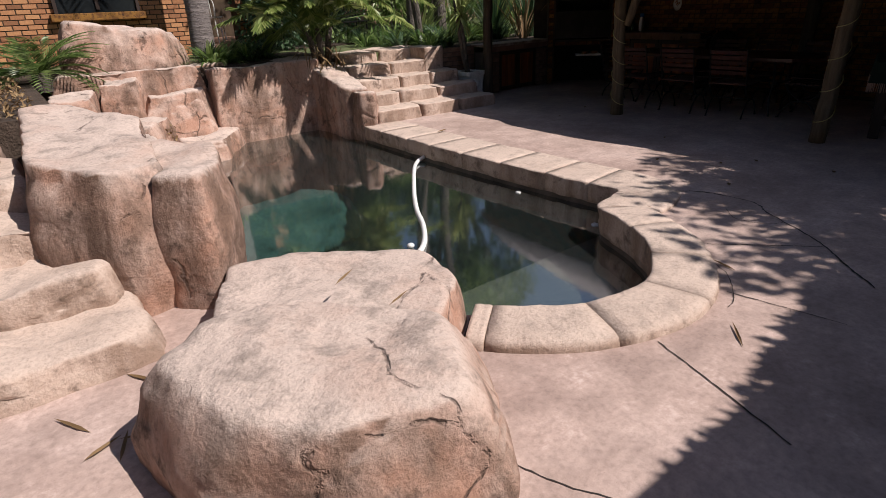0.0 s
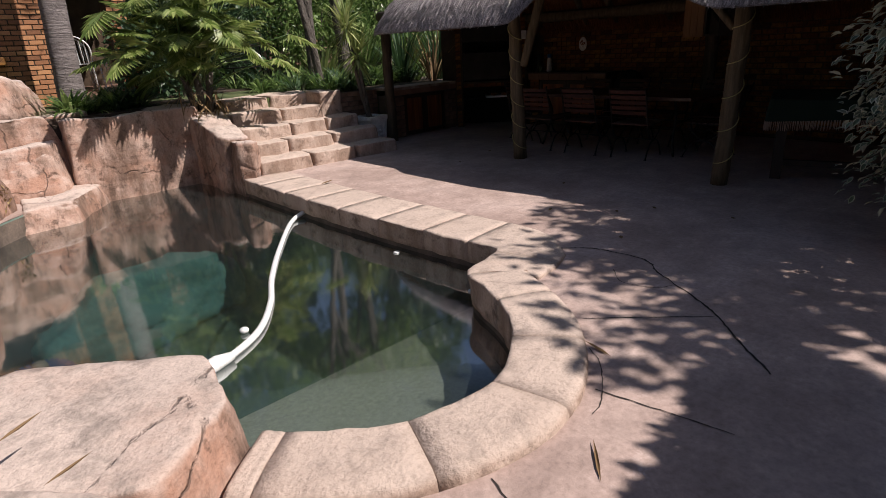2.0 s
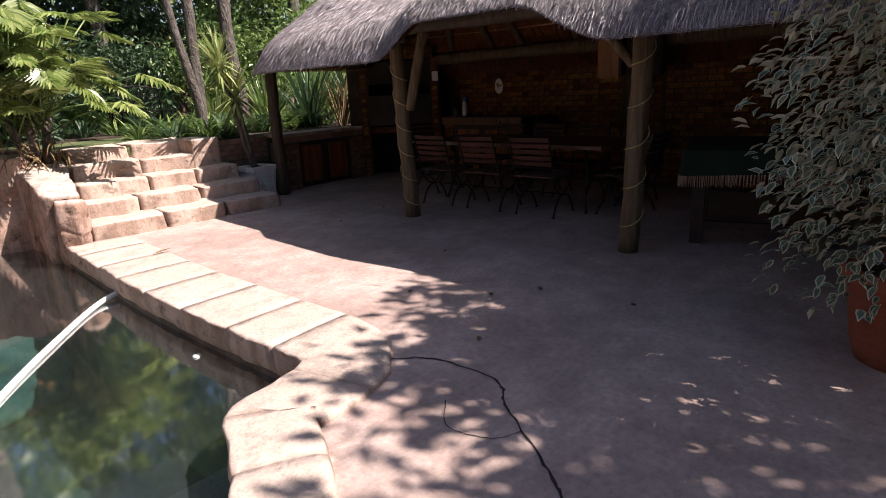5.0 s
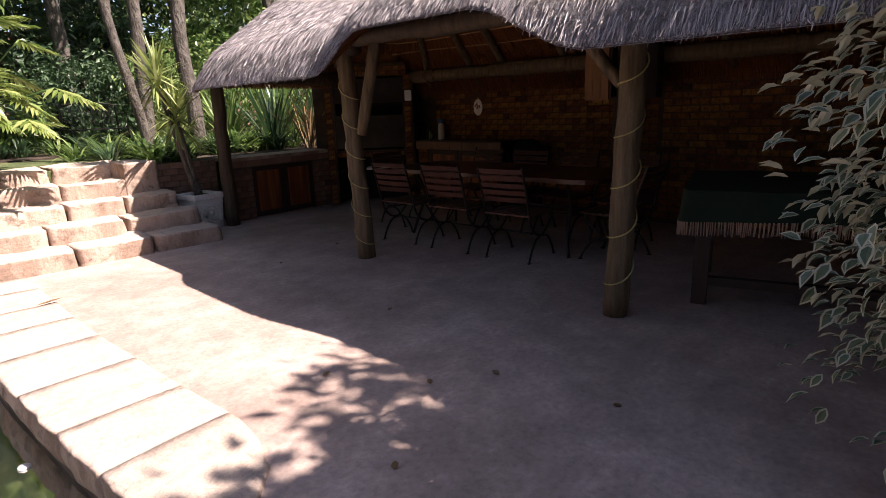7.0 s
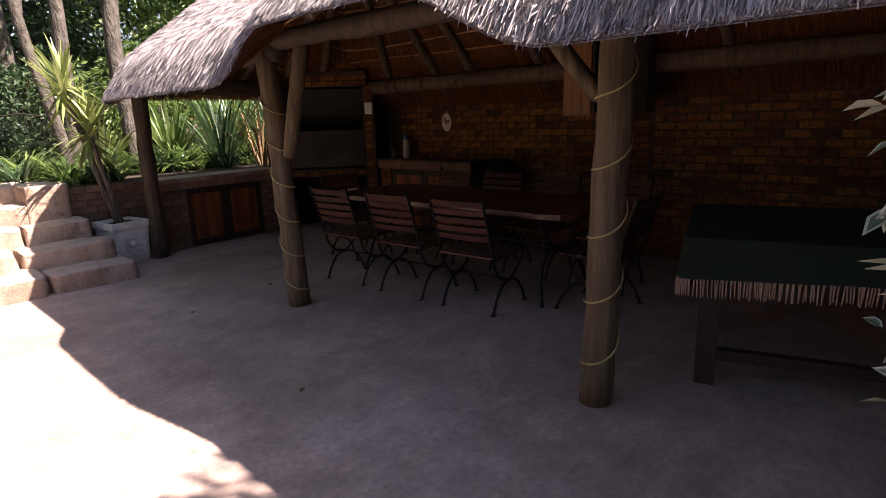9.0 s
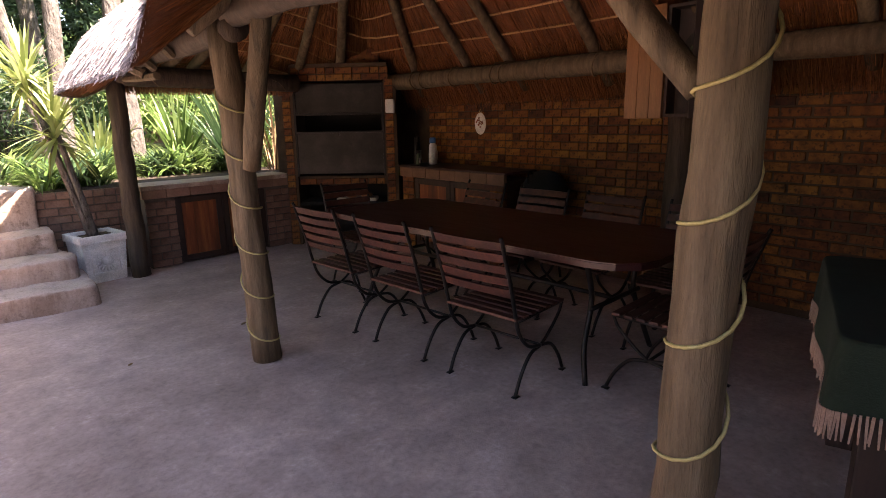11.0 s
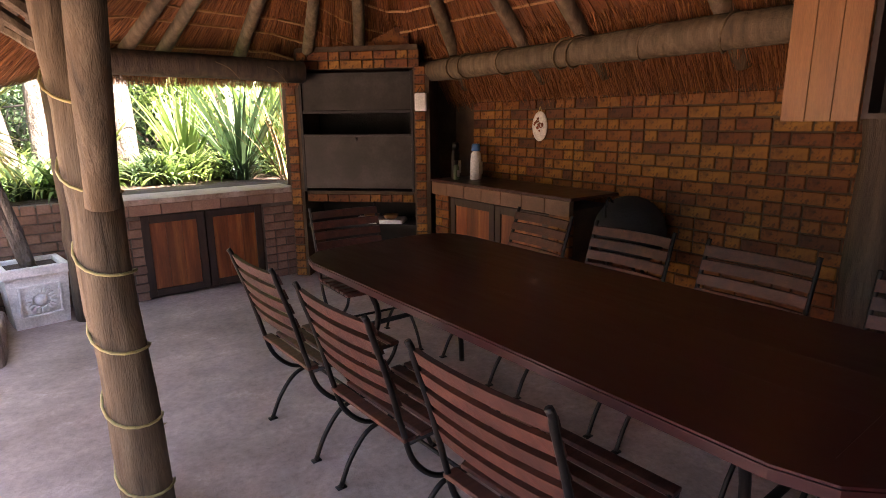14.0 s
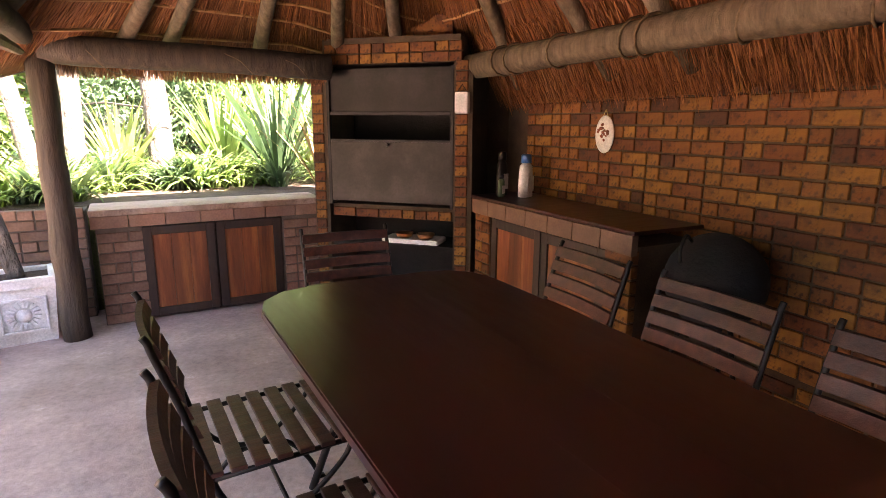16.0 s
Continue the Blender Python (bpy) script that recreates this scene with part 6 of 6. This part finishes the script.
for k, (x, y, r, n, m, lb) in enumerate((
        (7.6, 14.6, (1.5, 1.0, 1.1), 110, LEAF_DARK, "dark clipped hedge shrub behind the bench"), (9.6, 13.6, (1.5, 1.1, 1.3), 120, LEAF, "bright green leafy shrub behind the bed"), (11.6, 12.4, (1.5, 1.2, 1.5), 120, LEAF, "bright green leafy shrub"),
        (6.6, 13.0, (0.8, 0.6, 0.6), 50, LEAF_DARK, "low dark shrub beside the lawn"), (10.4, 10.8, (1.1, 0.9, 1.2), 90, LEAF, "dense green shrub beside the shelter"), (5.6, 11.8, (0.7, 0.6, 0.6), 50, LEAF, "low green shrub by the lawn"),
        (4.6, 10.4, (0.6, 0.6, 0.75), 60, LEAF_DARK, "dark shrub behind the philodendron"), (8.4, 17.5, (2.2, 1.2, 2.2), 150, LEAF_DARK, "tall dark shrub at the garden wall"), (12.5, 16.5, (2.4, 1.3, 2.6), 160, LEAF, "tall leafy shrub at the garden wall"),
        (5.6, 19.0, (2.4, 1.2, 2.6), 150, LEAF, "tall leafy shrub at the garden wall"), (1.8, 17.5, (2.2, 1.2, 2.6), 120, LEAF_DARK, "tall dark shrub at the garden wall"), (15.0, 13.0, (1.6, 1.6, 2.4), 130, LEAF, "tall leafy shrub beyond the shelter"),
        (-1.2, 9.2, (1.0, 0.8, 0.8), 70, LEAF_DARK, "dark shrub above the rocks"), (-3.2, 7.5, (1.0, 1.2, 1.3), 90, LEAF, "leafy shrub above the rock steps"), (11.0, 19.0, (2.6, 1.3, 3.2), 150, LEAF, "tall leafy shrub at the garden wall"))):
    shrub((x, y, G), r, n, 30, 0.13 if y < 15 else 0.2, m, 200 + k, lb, 0.3 if y < 15 else 0.5)
for k, (x, y, z, R, h) in enumerate(((9.5, 20.5, 5.5, 3.2, 2.2), (4.0, 20.5, 5.5, 3.0, 2.2), (14.5, 19.0, 5.0, 3.2, 2.4), (-1.0, 16.5, 5.0, 3.0, 2.0), (-4.8, 12.0, 4.5, 2.5, 2.2), (-5.0, 5.0, 4.0, 2.0, 2.0), (7.5, 16.0, 7.5, 3.4, 2.6), (2.0, 14.5, 7.5, 3.2, 2.4), (11.5, 13.5, 7.5, 3.2, 2.6))):
    tree("backdrop_tree", (x, y, 0.7), [(x + 0.2, y, 2.5), (x, y, z - 0.5)], 0.2, 0.12, (x, y, z), (R, 2.0, h), 130, 30, 0.28, LEAF if k % 2 else LEAF_DARK, BARK, "large leafy tree beyond the garden", 300 + k, 0.6, 6, "trees beyond the garden")

# bed soil
bm = bmesh.new()
for lo, hi in (((6.25, 7.86, GARDEN_Z - 0.058), (10.0, 10.6, GARDEN_Z - 0.035)), ((4.4, 10.3, GARDEN_Z - 0.01), (6.3, 12.2, GARDEN_Z + 0.012)), ((2.4, 8.25, GARDEN_Z - 0.01), (4.3, 9.3, GARDEN_Z + 0.012)), ((-1.5, 8.1, GARDEN_Z - 0.01), (1.0, 9.6, GARDEN_Z + 0.012))):
    box(bm, lo, hi)
structure("ground_bed", bm, SOIL, "dark soil of the planting beds")

# red-brown ground cover on the rock bed
lv = Leaves()
rr = random.Random(77)
for _ in range(1500):
    p = Vector((rr.uniform(-0.9, 0.35), rr.uniform(5.0, 8.3), rr.uniform(0.83, 0.98)))
    lv.leaf(p, rand_dir(rr), Vector((0, 0, 1)), 0.06, 0.03)
for _ in range(250):
    p = Vector((1.62 + rr.gauss(0, 0.07), 7.05 + rr.gauss(0, 0.07), rr.uniform(0.05, 0.3)))
    lv.leaf(p, rand_dir(rr), Vector((0, 0, 1)), 0.06, 0.03)
tagged(new("ground_cover", lv.mesh("ground_cover", LEAF_DRY)), "reddish dry ground cover between the rocks", "plant", kind="stuff")
bm = bmesh.new()
box(bm, (-3.2, 5.0, 0.2), (0.5, 8.2, 0.84))
structure("ground_rockbed", bm, SOIL, "soil of the raised rock bed")

# garden bench
bench = thing("garden_bench", "dark metal garden bench with a lattice back on the lawn", "bench", (7.05, 12.2, GARDEN_Z - 0.06), 8)
for x in (-0.5, 0.5):
    for y in (-0.2, 0.2):
        bm = bmesh.new()
        tube(bm, [(x, y, 0), (x, y, 0.42 if y < 0 else 0.85)], 0.018, 6)
        part("leg", bm, IRON, bench)
for k in range(5):
    bm = bmesh.new()
    box(bm, (-0.55, -0.22 + 0.09 * k, 0.42), (0.55, -0.15 + 0.09 * k, 0.44))
    part("seat_slat", bm, IRON, bench)
for k in range(12):
    bm = bmesh.new()
    tube(bm, [(-0.5 + 0.08 * k, 0.2, 0.5), (-0.5 + 0.08 * k + 0.12, 0.21, 0.85)], 0.006, 4)
    part("lattice_bar", bm, IRON, bench)
    bm = bmesh.new()
    tube(bm, [(-0.38 + 0.08 * k, 0.2, 0.5), (-0.38 + 0.08 * k - 0.12, 0.21, 0.85)], 0.006, 4)
    part("lattice_bar", bm, IRON, bench)
bm = bmesh.new()
tube(bm, [(-0.5, 0.2, 0.86), (0, 0.2, 0.92), (0.5, 0.2, 0.86)], 0.016, 6)
part("back_rail", bm, IRON, bench)

# unseen leaves added along the wall top behind the deck, to rag its shadow edge
lv = Leaves()
rr = random.Random(91)
for k in range(420):
    px = rr.uniform(3.85, 5.2) if k % 3 else rr.uniform(-3, 3.85)
    q = Vector((px, -1.75 + rr.uniform(-0.25, 0.0), 2.58 if px < 3.85 else 2.66 + abs(rr.gauss(0, 0.09)) * (0.6 + 0.6 * math.sin(k)) + 0.1 * (px - 3.85)))
    for _ in range(14):
        d = rand_dir(rr)
        lv.leaf(q + d * 0.1, d, d.cross(rand_dir(rr)).normalized(), 0.11, 0.07)
tagged(new("creeper", lv.mesh("creeper", LEAF_DARK)), "unseen leaves added along the wall top to make its shadow edge ragged", "creeper", kind="stuff")

# split pole ends where the eave poles meet
rr = random.Random(95)
for a, b, r in (((7.02, 6.1, 1.80), (6.72, 6.35, 2.02), 0.035), ((6.98, 5.7, 1.82), (6.70, 5.5, 2.0), 0.03), ((7.05, 5.9, 1.78), (7.02, 6.7, 1.80), 0.028), ((6.95, 5.2, 1.86), (6.72, 5.0, 2.02), 0.03)):
    bm = bmesh.new()
    p, q = Vector(a), Vector(b)
    tube(bm, [p.lerp(q, i / 4) for i in range(5)], [r, r * 1.1, r, r * 0.95, r * 0.8], 7, True, 0.15, rr)
    single("split_pole", bm, POLE, "short split pole end under the eave", "beam", False, "roof poles")


# ---- bricks of the back wall ----
brick_face(wall_back, (WALL_X, 6.42), (0, -1), 3.55, 0.30, 1.66, 21, limit=480)


def joined_bricks(name, parent, origin, along_dir, length, z0, z1, seed, material=None):
    rr = random.Random(seed)
    d = Vector((*along_dir, 0)).normalized()
    nrm = Vector((-d.y, d.x, 0))
    verts, faces = [], []
    for c in range(int(round((z1 - z0) / COURSE))):
        x = -PITCH / 2 * (c % 2)
        while x < length:
            a, b = max(0, x + 0.006), min(length, x + PITCH - 0.006)
            x += PITCH
            if b - a < 0.03:
                continue
            o = -0.008 - rr.uniform(0, 0.004)
            za, zb = z0 + COURSE * c + 0.005, z0 + COURSE * (c + 1) - 0.005
            i = len(verts)
            for u, off, zz in ((a, 0.01, za), (b, 0.01, za), (b, 0.01, zb), (a, 0.01, zb), (a + 0.004, o, za + 0.004), (b - 0.004, o, za + 0.004), (b - 0.004, o, zb - 0.004), (a + 0.004, o, zb - 0.004)):
                verts.append(Vector((*origin, 0)) + d * u + nrm * off + Vector((0, 0, zz)))
            faces += [(i + 4, i + 5, i + 6, i + 7), (i, i + 1, i + 5, i + 4), (i + 1, i + 2, i + 6, i + 5), (i + 2, i + 3, i + 7, i + 6), (i + 3, i, i + 4, i + 7)]
    me = bpy.data.meshes.new(name)
    me.from_pydata(verts, [], faces)
    me.materials.append(material or BRICK_JOINED)
    ob = new(name, me)
    ob.parent = parent
    return tagged(ob, kind="stuff")


def island_brick(name, k):
    m, t, b = nodes_of(name)
    v = coords(t)
    geo = t.nodes.new("ShaderNodeNewGeometry")
    col = ramp(t, geo.outputs["Random Per Island"], [(0.0, (0.20 * k, 0.085 * k, 0.04 * k)), (0.5, (0.38 * k, 0.17 * k, 0.08 * k)), (1.0, (0.50 * k, 0.25 * k, 0.115 * k))])
    col = mix(t, 0.5, col, ramp(t, noise_tex(t, v, 40, 4), [(0.25, (0.55, 0.55, 0.55)), (0.7, (1.25, 1.25, 1.25))]), "MULTIPLY")
    t.links.new(col, b.inputs["Base Color"])
    b.inputs["Roughness"].default_value = 0.88
    bump(t, b, noise_tex(t, v, 60, 4), 0.3, 0.005)
    return m


BRICK_JOINED = island_brick("red face brick", 1.0)
BRICK_INNER = clinker("clinker brick run", 0.165, True)
joined_bricks("far_bricks", wall_back, (WALL_X, 2.87), (0, -1), 6.2, 0.05, 1.60, 22, BRICK_INNER)

joined_bricks("low_bricks", wall_back, (WALL_X, 6.42), (0, -1), 3.55, 0.05, 0.30, 23, BRICK_INNER)

# ---- brick house at the end of the garden ----
house = thing("brick_house", "red brick house with a dark window and a shaded porch", "house", (0, 0, 0))
bm = bmesh.new()
box(bm, (-6, 10.9, 0.5), (3.3, 14.5, 5.0))
part("wall", bm, MORTAR, house)
joined_bricks("bricks", house, (-1.0, 10.9), (1, 0), 4.3, 0.8, 4.6, 31)
joined_bricks("bricks", house, (3.3, 10.9), (0, 1), 3.6, 0.8, 4.6, 32)
w = new("window")
w.parent = house
w.matrix_basis = pose(0.35, 0, 0)
GLASS = surf("dark window glass", (0.01, 0.012, 0.014), (0.015, 0.018, 0.02), (0.02, 0.024, 0.028), 2, 20, 0.08, 0.02, 0.001)
bm = bmesh.new()
box(bm, (0.9, 10.86, 1.62), (2.05, 10.89, 2.9))
part("pane", bm, GLASS, w)
for a, b in (((0.85, 10.82, 1.62), (0.9, 10.9, 2.95)), ((2.05, 10.82, 1.62), (2.1, 10.9, 2.95)), ((1.45, 10.83, 1.66), (1.5, 10.89, 2.9)), ((0.9, 10.83, 2.2), (2.05, 10.88, 2.24)), ((0.85, 10.82, 2.9), (2.1, 10.9, 2.95))):
    bm = bmesh.new()
    box(bm, a, b)
    part("frame", bm, FRAME_WOOD, w)
bm = bmesh.new()
box(bm, (0.78, 10.76, 1.50), (2.18, 10.9, 1.615), bevel=0.01)
part("sill", bm, BRICK, w)
col = new("column")
col.parent = house
bm = bmesh.new()
box(bm, (4.09, 10.85, 0.7), (4.41, 11.17, 3.0))
part("core", bm, MORTAR, col)
joined_bricks("bricks", col, (4.09, 10.85), (1, 0), 0.32, 0.84, 3.0, 33)
joined_bricks("bricks", col, (4.41, 10.85), (0, 1), 0.32, 0.84, 3.0, 34)
bm = bmesh.new()
box(bm, (3.31, 10.75, 0.6), (5.0, 14.0, 1.0), bevel=0.01)
part("porch_floor", bm, PAVER, house)
bm = bmesh.new()
box(bm, (3.31, 13.9, 1.0), (5.0, 14.1, 3.0))
part("porch_wall", bm, MORTAR, house, "dark shaded wall at the back of the porch")
bm = bmesh.new()
box(bm, (3.31, 10.7, 3.0), (5.0, 14.2, 3.2))
part("porch_roof", bm, MORTAR, house)


def white_chair(at, rz):
    c = thing("patio_chair", "white painted metal patio chair on the porch", "chair", at, rz, "white patio chairs")
    for x, y in ((-0.2, -0.2), (0.2, -0.2), (-0.2, 0.2), (0.2, 0.2)):
        bm = bmesh.new()
        tube(bm, [(x, y, 0), (x * 0.9, y * 0.9, 0.45)], 0.014, 6)
        part("leg", bm, PLASTIC_WHITE, c)
    bm = bmesh.new()
    box(bm, (-0.22, -0.22, 0.44), (0.22, 0.22, 0.46), bevel=0.008)
    part("seat", bm, PLASTIC_WHITE, c)
    bm = bmesh.new()
    tube(bm, curve_points([(-0.2, 0.2, 0.45), (-0.2, 0.24, 0.75), (0, 0.26, 0.9), (0.2, 0.24, 0.75), (0.2, 0.2, 0.45)], 6), 0.014, 6)
    for k in range(5):
        tube(bm, [(-0.14 + 0.07 * k, 0.21, 0.45), (-0.14 + 0.07 * k, 0.25, 0.84)], 0.008, 5)
    part("backrest", bm, PLASTIC_WHITE, c)


white_chair((3.72, 11.5, 1.0), 150)
white_chair((3.95, 12.2, 1.0), 30)
white_chair((4.75, 11.8, 1.0), 80)
